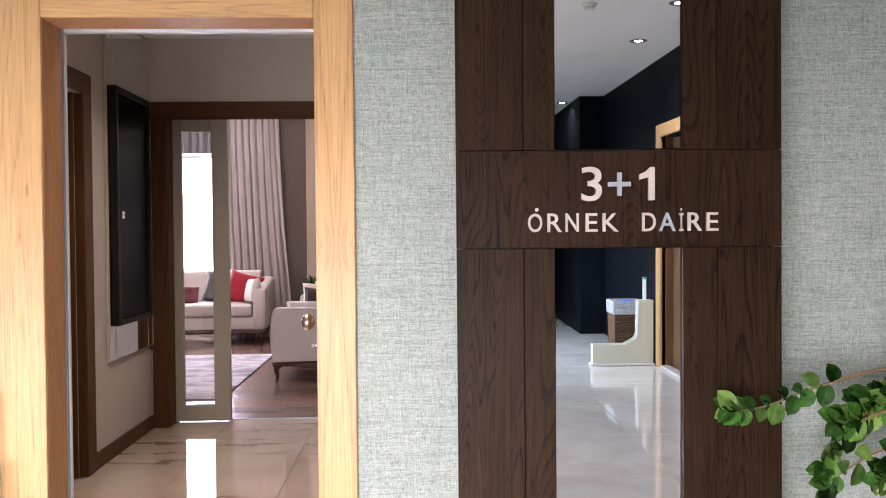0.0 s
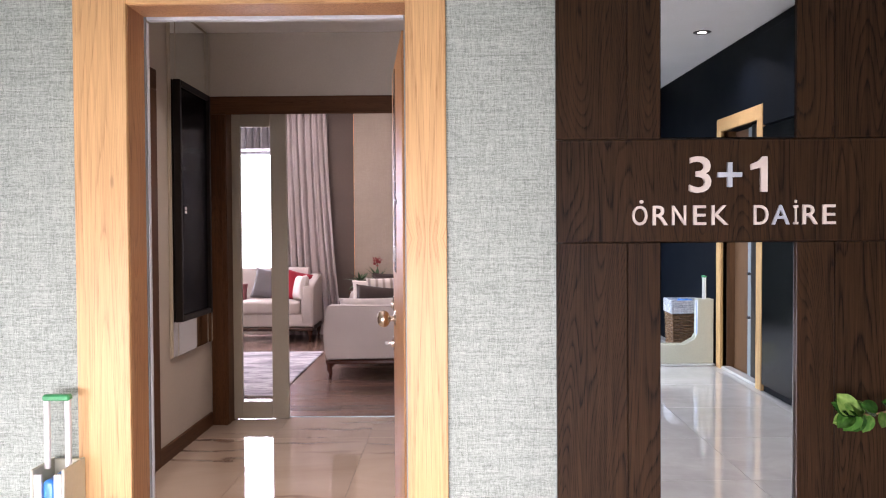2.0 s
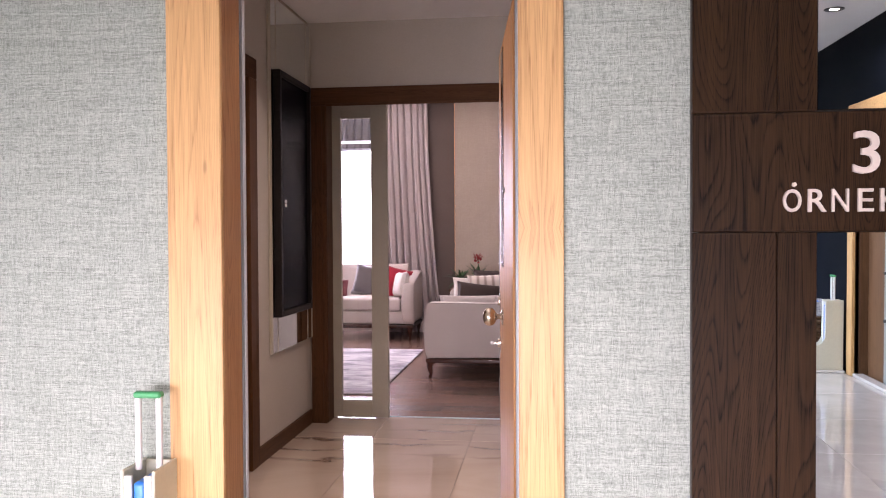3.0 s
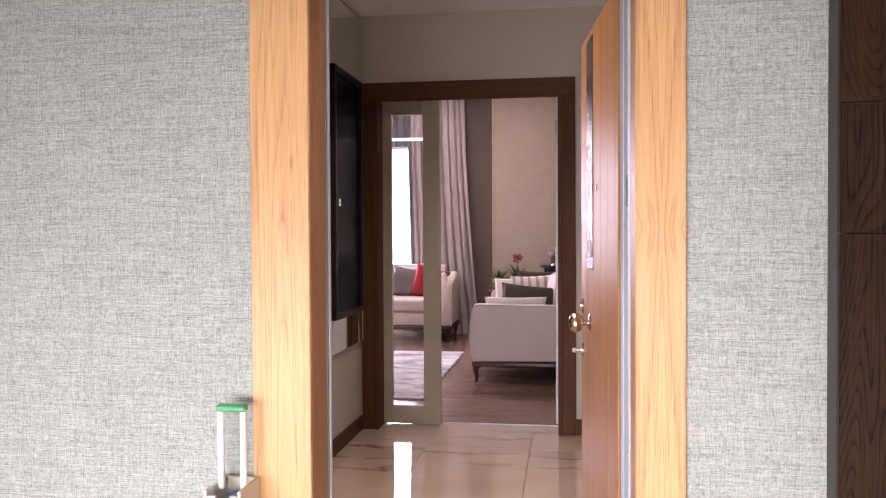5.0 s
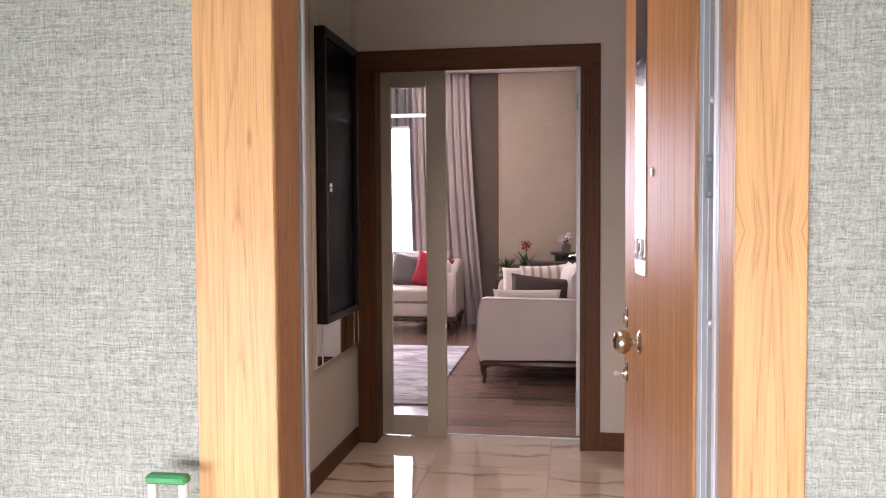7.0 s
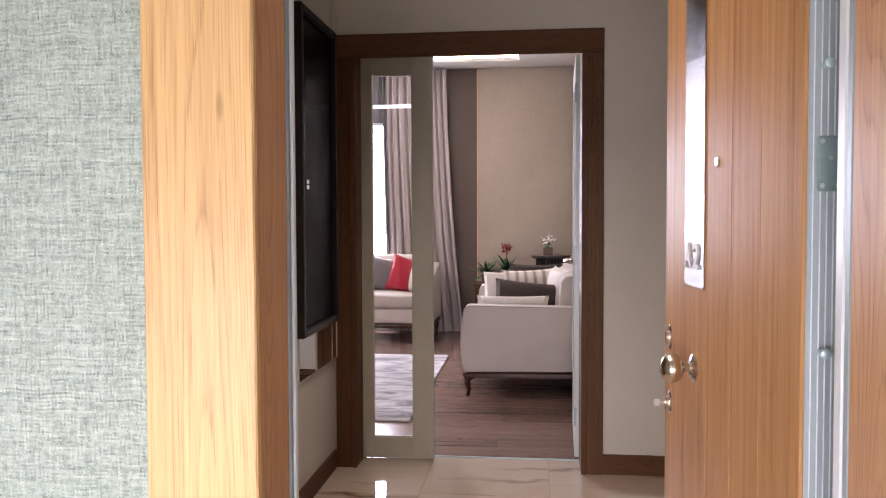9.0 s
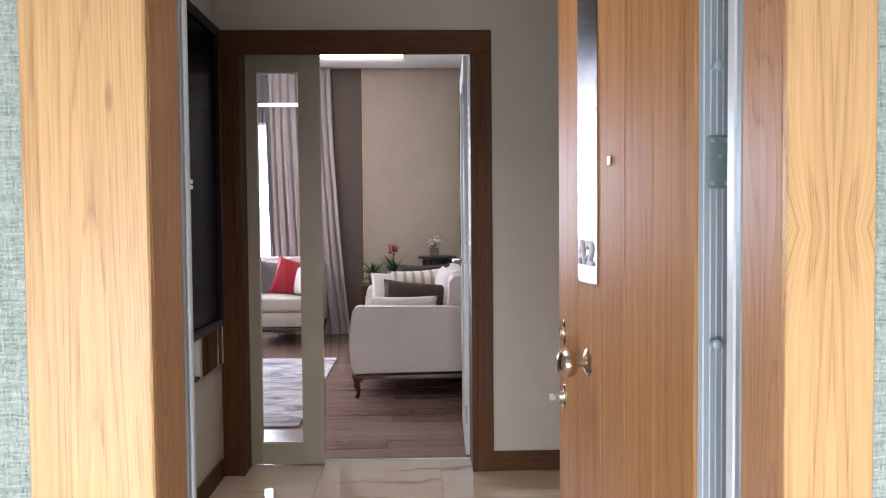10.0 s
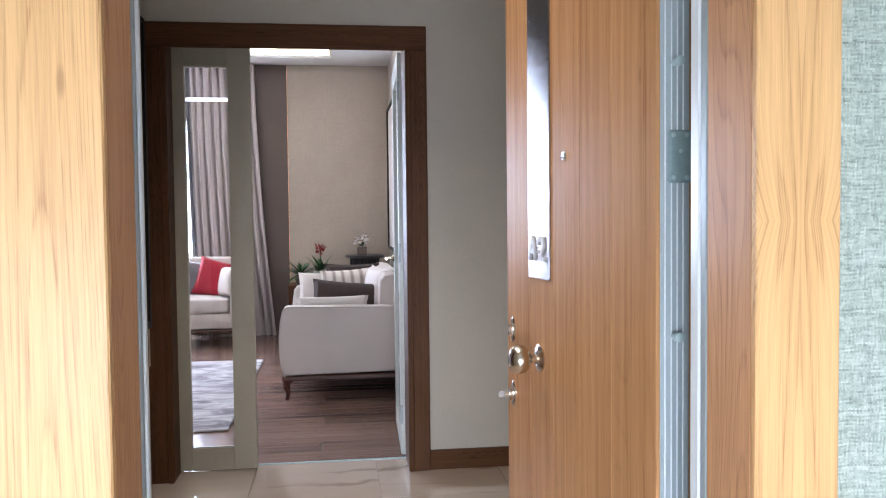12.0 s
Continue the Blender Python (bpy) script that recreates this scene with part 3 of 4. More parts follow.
part("frame_strip", box(XL1 + 0.001, XR0 - 0.013, JW + 0.02, JW + 0.05, TOP - 0.005, TOP + 0.01, 0.002), steel_white, fr, "white frame strip")
part("threshold", box(XL1, XR0, 3.0, 3.20, -0.005, 0.012, 0.003), steel_grey, fr, "metal threshold")

LEAF = pose(-0.2465, 3.288, 0.0, 0, 0, 6.16)
leaf = thing("entrance_door", "open oak-faced steel entrance door with vertical grooves", "door", LEAF)
LH, LW, LT = 1.965, 0.822, 0.062
part("core", box(0.006, LT, 0.002, LW, 0.012, LH, 0.002), steel_grey, leaf, "grey steel door edge")
CUTS = [0.0, 0.178, 0.331, 0.486, 0.640, LW]
for a, b in zip(CUTS, CUTS[1:]):
    part("plank", box(-0.002, 0.0055, a + 0.0006, b - 0.0006, 0.012, LH, 0.0014), door_oak, leaf, "", True)
part("back_panel", box(LT + 0.001, LT + 0.008, 0.01, LW - 0.004, 0.014, LH - 0.004, 0.002), door_oak, leaf)
for k, x in enumerate((0.014, 0.026, 0.037, 0.048)):
    part("edge_rib", box(x, x + 0.0013, -0.0006, 0.0025, 0.02, LH - 0.01), steel_white, leaf, "thin pale rib")
hinge = part("hinge_plate", box(0.020, 0.0615, -0.006, 0.0018, 1.326, 1.416, 0.003), hinge_steel, leaf, "zinc-plated hinge plate with screws")
for sx, sz in ((0.027, 1.335), (0.052, 1.335), (0.027, 1.407), (0.052, 1.407), (0.040, 1.380)):
    part("screw", turned([(0.0, -0.0015), (0.0035, -0.001), (0.0042, 0.0), (0.0, 0.0)], 12), zinc, hinge).matrix_local = pose(sx, -0.006, sz, -90)
for bz in (0.62, 1.063, 1.53, 1.86):
    part("dog_bolt", turned([(0.0055, 0.0), (0.0055, 0.010), (0.0085, 0.012), (0.0085, 0.022), (0.004, 0.024)], 16), zinc, leaf, "short round steel bolt").matrix_local = pose(0.030, -0.001, bz, 90)
plate = part("number_plate", box(-0.0055, -0.0022, 0.497, 0.644, 1.121, 1.935, 0.001), plate_steel, leaf, "long polished steel strip")


def letter(body, x0, x1, z0, z1, deep, material, parent, name="letter", thick=0.02):
    """One raised character that fills the given box, facing -y; returns its part."""
    c = bpy.data.curves.new(name, "FONT")
    c.body, c.extrude, c.offset, c.resolution_u = body, 0.05, thick, 4
    tmp = new("tmp", c)
    me = bpy.data.meshes.new_from_object(tmp.evaluated_get(bpy.context.evaluated_depsgraph_get()))
    bpy.data.objects.remove(tmp)
    co = [v.co.copy() for v in me.vertices]
    lo = [min(p[i] for p in co) for i in range(3)]
    hi = [max(p[i] for p in co) for i in range(3)]
    for v, p in zip(me.vertices, co):
        u, w, d = ((p[i] - lo[i]) / (hi[i] - lo[i]) for i in range(3))
        v.co = (x0 + u * (x1 - x0), -d * deep, z0 + w * (z1 - z0))
    me.materials.clear()
    me.materials.append(material)
    ob = new(name, me)
    ob.parent = parent
    return ob


for body, u0, u1 in (("A", 0.630, 0.580), ("2", 0.566, 0.522)):
    ch = letter(body, 0.0, abs(u1 - u0), 0.0, 0.060, 0.005, number_metal, plate, "character", 0.025)
    ch.matrix_local = pose(-0.0056, u0, 1.164, 0, 0, -90)
part("dot", turned([(0.0, 0.003), (0.004, 0.003), (0.0045, 0.0), (0.0, 0.0)], 16), number_metal, plate, "small dot between the characters").matrix_local = pose(-0.0056, 0.573, 1.184, 0, -90)
part("peephole", turned([(0.0, 0.006), (0.009, 0.006), (0.012, 0.002), (0.012, 0.0)], 20), chrome, leaf, "chrome peephole").matrix_local = pose(-0.002, 0.412, 1.402, 0, -90)


def keyplate(z):
    k = part("lock_plate", turned([(0.0, 0.004), (0.014, 0.004), (0.017, 0.0015), (0.017, 0.0)], 24), chrome, leaf, "oval chrome lock plate")
    k.matrix_local = pose(-0.002, 0.774, z, 0, -90) @ Matrix.Diagonal((2.05, 1, 1, 1))
    part("cylinder", turned([(0.0, 0.012), (0.008, 0.012), (0.009, 0.0)], 16), nickel, k)
    return k


keyplate(0.973)
low = keyplate(0.803)
rose = part("knob_rose", turned([(0.0, 0.010), (0.016, 0.010), (0.026, 0.006), (0.033, 0.003), (0.033, 0.0)], 32), nickel, leaf, "satin nickel rose")
rose.matrix_local = pose(-0.002, 0.574, 0.930, 0, -90)
part("knob", turned([(0.010, 0.008), (0.010, 0.022), (0.014, 0.027), (0.025, 0.032), (0.0325, 0.041), (0.035, 0.052), (0.0325, 0.063), (0.025, 0.072), (0.012, 0.077), (0.0, 0.078)], 32), nickel, rose, "round satin nickel knob")
key = single("key", box(-0.020, -0.006, -0.0012, 0.0012, -0.003, 0.003, 0.0005), nickel, "nickel key standing in the entrance lock", "key", m=LEAF @ pose(-0.008, 0.774, 0.803))
bow = [(-0.0190, -0.004), (-0.0190, 0.004), (-0.0220, 0.0085), (-0.0330, 0.0085), (-0.0360, 0.005), (-0.0360, -0.005), (-0.0330, -0.0085), (-0.0220, -0.0085)]
part("bow", extruded(bow, -0.0012, 0.0012, "y", 0.0004), number_metal, key, "flat angular key bow")

# ---------------------------------------------------------------- sign panel with mirrors
SX0, SX1, SX2, SX3, SY = 0.217, 0.514, 0.905, 1.210, 2.860
sign = thing("sign_panel", "dark smoked-oak wall sign with two mirror strips and metal letters", "sign", pose(0, 0, 0))
part("side_box", box(SX0 + 0.02, SX1 - 0.004, SY + 0.02, W0 - 0.001, 0, 2.7), edge_grey, sign, "dark grey side board")
part("side_box", box(SX2 + 0.004, SX3 - 0.02, SY + 0.02, W0 - 0.001, 0, 2.7), edge_grey, sign, "dark grey side board")
part("backing", box(SX1 - 0.003, SX2 + 0.003, SY + 0.035, W0 - 0.002, 0, 2.7), edge_grey, sign)
BZ0, BZ1 = 1.248, 1.541
for z0, z1 in ((0.0, BZ0 - 0.002), (BZ1 + 0.002, 2.7)):
    for a, b in ((SX0, 0.419), (0.421, SX1), (SX2, 1.011), (1.013, SX3)):
        part("veneer_board", box(a, b, SY, SY + 0.019, z0, z1, 0.0012), smoked, sign)
    mp = part("mirror_strip", box(SX1 + 0.003, SX2 - 0.003, -0.002, 0.002, z0 + 0.004, z1, 0.0008), mirror, sign, "clear mirror strip", False)
    mp.matrix_local = Matrix.Translation((0, SY + 0.014, 1.3)) @ pose(0, 0, 0, 0.46) @ Matrix.Translation((0, 0, -1.3))
for a, b in ((SX0, SX3),):
    part("veneer_board", box(a, b, SY - 0.001, SY + 0.019, BZ0, BZ1, 0.0012), smoked_h, sign)


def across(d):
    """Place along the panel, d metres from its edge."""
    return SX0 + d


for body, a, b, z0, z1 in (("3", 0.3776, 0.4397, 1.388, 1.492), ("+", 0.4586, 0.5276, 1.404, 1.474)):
    letter(body, across(a), across(b), z0, z1, 0.010, letter_blue if body == "+" else letter_metal, sign, "character", 0.006).location = (0, SY - 0.001, 0)
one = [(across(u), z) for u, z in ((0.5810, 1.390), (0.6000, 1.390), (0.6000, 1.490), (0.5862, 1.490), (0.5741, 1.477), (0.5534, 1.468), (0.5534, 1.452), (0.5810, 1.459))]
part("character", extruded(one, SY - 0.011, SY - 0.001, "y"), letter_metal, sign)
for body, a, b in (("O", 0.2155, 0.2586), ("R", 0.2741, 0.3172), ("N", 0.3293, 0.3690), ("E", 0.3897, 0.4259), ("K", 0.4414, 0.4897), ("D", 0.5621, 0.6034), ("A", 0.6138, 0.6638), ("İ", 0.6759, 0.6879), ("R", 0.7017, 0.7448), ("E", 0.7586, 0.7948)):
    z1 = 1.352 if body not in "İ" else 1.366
    letter(body, across(a), across(b), 1.296, z1, 0.008, letter_blue if body == "A" else letter_metal, sign, "character", 0.004).location = (0, SY - 0.001, 0)

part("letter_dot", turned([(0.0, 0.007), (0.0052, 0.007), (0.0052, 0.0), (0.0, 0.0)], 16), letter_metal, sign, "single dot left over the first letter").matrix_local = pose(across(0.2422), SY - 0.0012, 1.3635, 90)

# ---------------------------------------------------------------- entrance hall
HC = 2.63
DY0, DY1 = 6.01, 6.24
structure("wall_6", [(-1.85, -1.70, 3.2, 4.06, 0, HC), (-1.85, -1.70, 4.87, DY0, 0, HC), (-1.85, -1.70, 4.06, 4.87, 2.07, HC)], hall_paint, "warm grey painted hall wall")
structure("wall_7", [(-5.2, -1.62, DY0, DY1, 0, 3.1), (-0.41, 0.75, DY0, DY1, 0, 3.1), (-1.62, -0.41, DY0, DY1, 2.17, 3.1)], hall_paint, "warm grey painted wall round the glazed double door")
structure("wall_8", [(0.60, 0.75, 3.2, DY0, 0, HC)], hall_paint, "warm grey painted hall wall")
structure("ceiling_2", [(-1.85, 0.75, 3.2, DY0, HC, HC + 0.1)], white_paint, "white painted hall ceiling")
floor_hall = structure("floor_2", [(-1.85, 0.75, 3.16, 6.222, -0.12, -0.008)], grout, "polished cream marble tiles in the hall")
structure("floor_strip", [(-1.62, -0.41, 6.216, 6.228, -0.006, 0.004)], zinc, "thin metal strip between marble and wood floor")
structure("baseboard_1", [(-1.70, -1.685, 4.985, 5.988, 0, 0.09)], walnut_y, "brown baseboard")
structure("baseboard_2", [(-0.338, 0.60, 5.995, 6.01, 0, 0.098)], walnut_h, "brown baseboard")
structure("baseboard_3", [(0.585, 0.60, 3.2, 5.995, 0, 0.098)], walnut_y, "brown baseboard")

side = thing("door_3", "brown side door in the hall with matching casing", "door", kind="structure")
part("casing", box(-1.735, -1.68, 4.868, 4.982, 0, 2.07, 0.004), walnut, side)
part("casing", box(-1.735, -1.68, 3.95, 4.062, 0, 2.07, 0.004), walnut, side)
part("casing", box(-1.735, -1.68, 3.95, 4.982, 2.071, 2.18, 0.004), walnut_y, side)
part("jamb", box(-1.85, -1.736, 4.85, 4.87, 0, 2.07), walnut, side)
part("leaf", box(-1.815, -1.775, 4.06, 4.849, 0.006, 2.065, 0.003), brown_door, side)

# glazed double door
dd = thing("door_4", "glazed double door with brown casing, one leaf open", "door", kind="structure")
CX0, CX1, CX2, CX3 = -1.688, -1.587, -0.441, -0.340
for a, b, inner in ((CX0, CX1, 1), (CX2, CX3, -1)):
    part("casing", box(a, b, 5.988, 6.012, 0, 2.085, 0.003), walnut, dd)
    s0, s1 = (b - 0.022, b + 0.006) if inner > 0 else (a - 0.006, a + 0.022)
    part("casing_bead", box(s0, s1, 5.980, 5.9875, 0, 2.084, 0.003), walnut, dd)
    j0, j1 = (-1.62, b + 0.004) if inner > 0 else (a - 0.004, -0.41)
    part("jamb", box(j0, j1, 6.013, DY1, 0, 2.139), walnut, dd)
part("casing", box(CX0, CX3, 5.988, 6.012, 2.086, 2.203, 0.003), walnut_h, dd)
part("casing_bead", box(CX1 + 0.007, CX2 - 0.007, 5.980, 5.9875, 2.081, 2.098, 0.003), walnut_h, dd)
part("head_jamb", box(CX1 + 0.005, CX2 - 0.005, 6.013, DY1, 2.140, 2.17), walnut_h, dd)


def glazed_leaf(m, width, stile, colour, label):
    l = thing("door_leaf", label, "door", m, "double door leaves")
    h0, h1, g0, g1, t = 0.006, 2.128, 0.117, 2.024, 0.04
    part("stile", box(0, stile[0], 0, t, h0, h1, 0.002), colour, l)
    part("stile", box(width - stile[1], width, 0, t, h0, h1, 0.002), colour, l)
    part("rail", box(stile[0] + 0.0005, width - stile[1] - 0.0005, 0, t, h0, g0, 0.002), colour, l)
    part("rail", box(stile[0] + 0.0005, width - stile[1] - 0.0005, 0, t, g1, h1, 0.002), colour, l)
    p = part("pane", box(stile[0] - 0.004, width - stile[1] + 0.004, 0.017, 0.023, g0 - 0.004, g1 + 0.004), glass, l, "clear glass pane")
    p.visible_shadow = False
    part("pane_strip", box(stile[0] + 0.001, width - stile[1] - 0.001, 0.013, 0.0165, 1.853, 1.872), frosted, l, "white strip across the pane")
    for a, b in ((g0, g0 + 0.006), (g1 - 0.006, g1)):
        part("bead", box(stile[0] + 0.001, width - stile[1] - 0.001, 0.006, 0.0165, a, b), colour, l)
    return l


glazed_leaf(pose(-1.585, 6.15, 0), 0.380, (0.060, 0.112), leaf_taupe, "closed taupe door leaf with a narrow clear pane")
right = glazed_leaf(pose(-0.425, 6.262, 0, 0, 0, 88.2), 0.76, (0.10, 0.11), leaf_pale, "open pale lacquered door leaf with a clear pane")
for hz in (0.22, 1.08, 1.93):
    part("hinge", box(-0.003, 0.026, 0.030, 0.0425, hz - 0.05, hz + 0.05, 0.002), steel_grey, right, "satin steel hinge")
handle = part("handle_rose", turned([(0.0, 0.008), (0.022, 0.008), (0.025, 0.0)], 20), nickel, right, "round handle rose")
handle.matrix_local = pose(0.70, 0.04, 1.02, -90)
part("lever", tube([(0, 0, 0.006), (0, 0, 0.045), (-0.02, 0, 0.052), (-0.115, 0, 0.052)], 0.008, 10), nickel, handle, "lever handle")

# hall mirror with the dark framed board in front of it
hm = thing("wall_mirror", "tall wall mirror in three panes with cream edges", "mirror", pose(-1.699, 5.195, 0.565))
part("backing", box(0, 0.012, 0, 0.795, 0, 2.04, 0.002), cream_trim, hm)
for a, b in ((0.004, 0.016), (0.100, 0.108), (0.690, 0.698), (0.783, 0.793)):
    part("edge_strip", box(0.0125, 0.019, a, b, 0.004, 2.036, 0.0015), cream_trim, hm)
for a, b in ((0.018, 0.098), (0.110, 0.688), (0.700, 0.781)):
    part("mirror_pane", box(0.0125, 0.0165, a, b, 0.006, 2.034, 0.003), mirror, hm, "bevelled mirror pane", False)
bd = thing("framed_board", "dark framed black board hanging over the hall mirror", "picture frame", pose(-1.682, 5.245, 0.772))
part("panel", box(0.004, 0.022, 0.03, 0.584, 0.03, 1.38), dark_board, bd, "blue-black board")
for b in ((0.0, 0.042, 0, 0.034, 0, 1.41), (0.0, 0.042, 0.580, 0.614, 0, 1.41), (0.0, 0.042, 0.0345, 0.5795, 0, 0.034), (0.0, 0.042, 0.0345, 0.5795, 1.376, 1.41)):
    part("frame_bar", box(*b, 0.004), dark_frame, bd)
for z in (0.635, 0.658):
    part("label_tag", box(0.0222, 0.0235, 0.128, 0.166, z, z + 0.018, 0.0004), white_plastic, bd, "small white tag")

# ---------------------------------------------------------------- living room
LC, LY, LX = 2.92, 11.05, -0.21
structure("wall_9", [(-0.21, -0.06, DY1, LY + 0.15, 0, 3.1)], living_paint, "beige painted living-room wall")
structure("wall_10", [(-5.2, -4.6, LY, LY + 0.15, 0, 3.1), (-2.28, -0.06, LY, LY + 0.15, 0, 3.1), (-4.6, -2.28, LY, LY + 0.15, 0, 0.30), (-4.6, -2.28, LY, LY + 0.15, 2.36, 3.1)], living_paint, "beige living-room wall with the window")
structure("wall_11", [(-5.35, -5.2, DY0, LY + 0.15, 0, 3.1)], living_paint, "beige painted living-room wall")
structure("ceiling_3", [(-5.2, -4.2, DY1, LY, LC, LC + 0.03), (-0.82, LX, DY1, LY, LC, LC + 0.03), (-4.2, -0.82, DY1, 7.0, LC, LC + 0.03), (-4.2, -0.82, 10.62, LY, LC, LC + 0.03), (-5.2, LX, DY1, LY, 3.08, 3.12)], white_paint, "white ceiling with a recessed lit tray")
structure("trim", [(-4.0, -0.84, 10.632, 10.64, LC + 0.03, LC + 0.13)], cove_strip, "warm glowing cove strip")
floor_living = structure("floor_3", [(-5.2, LX, 6.23, LY, -0.12, -0.007)], grout, "brown laminate planks in the living room")
structure("wall_panel_1", [(-1.63, -1.302, LY - 0.05, LY - 0.001, 0, LC - 0.01)], brown_panel, "dark brown wall panel")
structure("wall_panel_2", [(-1.30, LX - 0.001, LY - 0.03, LY - 0.001, 0, LC - 0.004)], beige_paper, "beige textured wallpaper panel")
structure("trim_2", [(-1.3018, -1.2995, LY - 0.036, LY - 0.031, 0.1, LC - 0.02)], edge_glow, "dim amber strip along the wallpaper panel edge")
structure("baseboard_4", [(-1.30, LX - 0.016, LY - 0.045, LY - 0.031, 0, 0.09)], walnut_h, "brown baseboard")
structure("baseboard_5", [(LX - 0.015, LX, 7.1, LY - 0.03, 0, 0.09)], walnut_y, "brown baseboard")
window("window_2", -4.6, LY + 0.08, 0.30, 2.36, 2.32, "x", "wide bright living-room window")


def folds(x0t, x1t, x0b, x1b, z0, z1, y, count, deep, pinch=None, seed=1):
    """Hanging cloth in folds with thickness; the two ends lean from top to bottom."""
    rnd = random.Random(seed)
    ph = [rnd.uniform(-0.5, 0.5) for _ in range(count + 1)]
    own = bmesh.new()
    nx, nz = count * 16, 26
    front, back = [], []
    for j in range(nz + 1):
        v = j / nz
        z = z1 + (z0 - z1) * v
        rf, rb = [], []
        for i in range(nx + 1):
            u = i / nx
            ease = v ** 1.5
            a, b = x0t + (x0b - x0t) * ease, x1t + (x1b - x1t) * ease
            if pinch:
                k = math.exp(-((z - pinch[0]) / 0.5) ** 2) * pinch[1]
                a, b = a + (b - a) * k * 0.5, b - (b - a) * k * 0.1
            f = u * count
            s = math.sin(math.tau * f + ph[int(min(f, count - 1))] * 0.6 + 0.5 * math.sin(3 * v + f))
            gap = (f + 0.25 * ph[int(min(f, count - 1))] + 0.05 * math.sin(4 * v + f)) % 1.0
            d = deep * (0.7 + 0.3 * v) * (1.9 * math.exp(-((gap - 0.5) / 0.15) ** 2) - 0.5 + 0.28 * s)
            x = a + (b - a) * u + 0.003 * math.sin(5 * v + i * 0.6)
            rf.append(own.verts.new((x, y + d, z)))
            rb.append(own.verts.new((x, y + d + 0.004, z)))
        front.append(rf)
        back.append(rb)
    for g in (front, back):
        for r, q in zip(g, g[1:]):
            for i in range(nx):
                own.faces.new((r[i], r[i + 1], q[i + 1], q[i]))
    for r, q in ((front[0], back[0]), (front[-1], back[-1])):
        for i in range(nx):
            own.faces.new((r[i], r[i + 1], q[i + 1], q[i]))
    for i in (0, nx):
        for j in range(nz):
            own.faces.new((front[j][i], front[j + 1][i], back[j + 1][i], back[j][i]))
    bmesh.ops.recalc_face_normals(own, faces=own.faces[:])
    return own


single("curtain", folds(-2.30, -1.64, -2.22, -1.45, 0.006, 2.90, 10.93, 8, 0.040, None, 3), curtain_cloth, "mauve-beige floor-length curtain hanging in folds", "curtain")
single("curtain", folds(-4.72, -4.28, -4.72, -4.22, 0.006, 2.90, 10.93, 6, 0.040, None, 5), curtain_cloth, "mauve-beige floor-length curtain hanging in folds", "curtain")
single("curtain", folds(-2.36, -2.24, -2.29, -2.16, 0.01, 2.90, 10.985, 2, 0.02, None, 8), curtain_backlit, "narrow grey inner curtain beside the window, backlit darkness in its colour", "curtain")
single("valance", folds(-4.70, -2.25, -4.70, -2.25, 2.33, 2.905, 11.0, 26, 0.018, None, 9), curtain_backlit, "grey gathered valance over the window", "valance")

# rug
rug = box(-3.9, -1.45, 6.93, 9.35, 0.0, 0.016, 0.006)
single("rug", rug, rug_cloth, "pale grey rug with a carved broken pattern", "rug")


def cushion(w, h, d, seed=0, n=14):
    """A stuffed cushion, w by h and d thick, its corners pulled out, standing on z = 0 with its face to -y."""
    own = bmesh.new()
    rnd = random.Random(seed)
    dent = [rnd.uniform(-0.1, 0.1) for _ in range(6)]
    rows = {}
    for side in (-1, 1):
        for j in range(n + 1):
            for i in range(n + 1):
                u, v = 2 * i / n - 1, 2 * j / n - 1
                rim = i in (0, n) or j in (0, n)
                if side == 1 and rim:
                    rows[side, i, j] = rows[-1, i, j]
                    continue
                puff = ((1 - u ** 4) * (1 - v ** 4)) ** 0.48
                pull = 1 - 0.08 * (1 - abs(u) ** 2) * abs(v) ** 3
                pullv = 1 - 0.07 * (1 - abs(v) ** 2) * abs(u) ** 3
                y = side * d / 2 * puff * (1 + dent[0] * math.sin(3 * u + dent[1] * 9) + dent[2] * math.sin(4 * v + 2))
                rows[side, i, j] = own.verts.new((u * w / 2 * pullv, y, h / 2 + v * h / 2 * pull))
    for side in (-1, 1):
        for j in range(n):
            for i in range(n):
                q = [rows[side, i, j], rows[side, i + 1, j], rows[side, i + 1, j + 1], rows[side, i, j + 1]]
                own.faces.new(q if side < 0 else q[::-1])
    return own


def soft_box(x0, x1, y0, y1, z0, z1, r=0.04, bulge=0.012):
    b = box(x0, x1, y0, y1, z0, z1, r, segments=4)
    cx, cy, cz = (x0 + x1) / 2, (y0 + y1) / 2, (z0 + z1) / 2
    bmesh.ops.subdivide_edges(b, edges=[e for e in b.edges if e.calc_length() > 0.15], cuts=3, use_grid_fill=True)
    for v in b.verts:
        u, w = (v.co.x - cx) / (x1 - x0) * 2, (v.co.y - cy) / (y1 - y0) * 2
        if abs(v.co.z - z1) < 1e-4:
            v.co.z += bulge * max(0, (1 - u * u)) * max(0, (1 - w * w)) * 2
    return b


def cabriole(h):
    """A short curved sofa leg, top at z = h, bowing towards -y."""
    pts = [(0, 0.012, h), (0, -0.010, h * 0.82), (0, -0.020, h * 0.6), (0, -0.006, h * 0.3), (0, -0.012, h * 0.1), (0, -0.020, 0.004)]
    return tube(pts, [0.036, 0.034, 0.026, 0.016, 0.014, 0.019], 12)


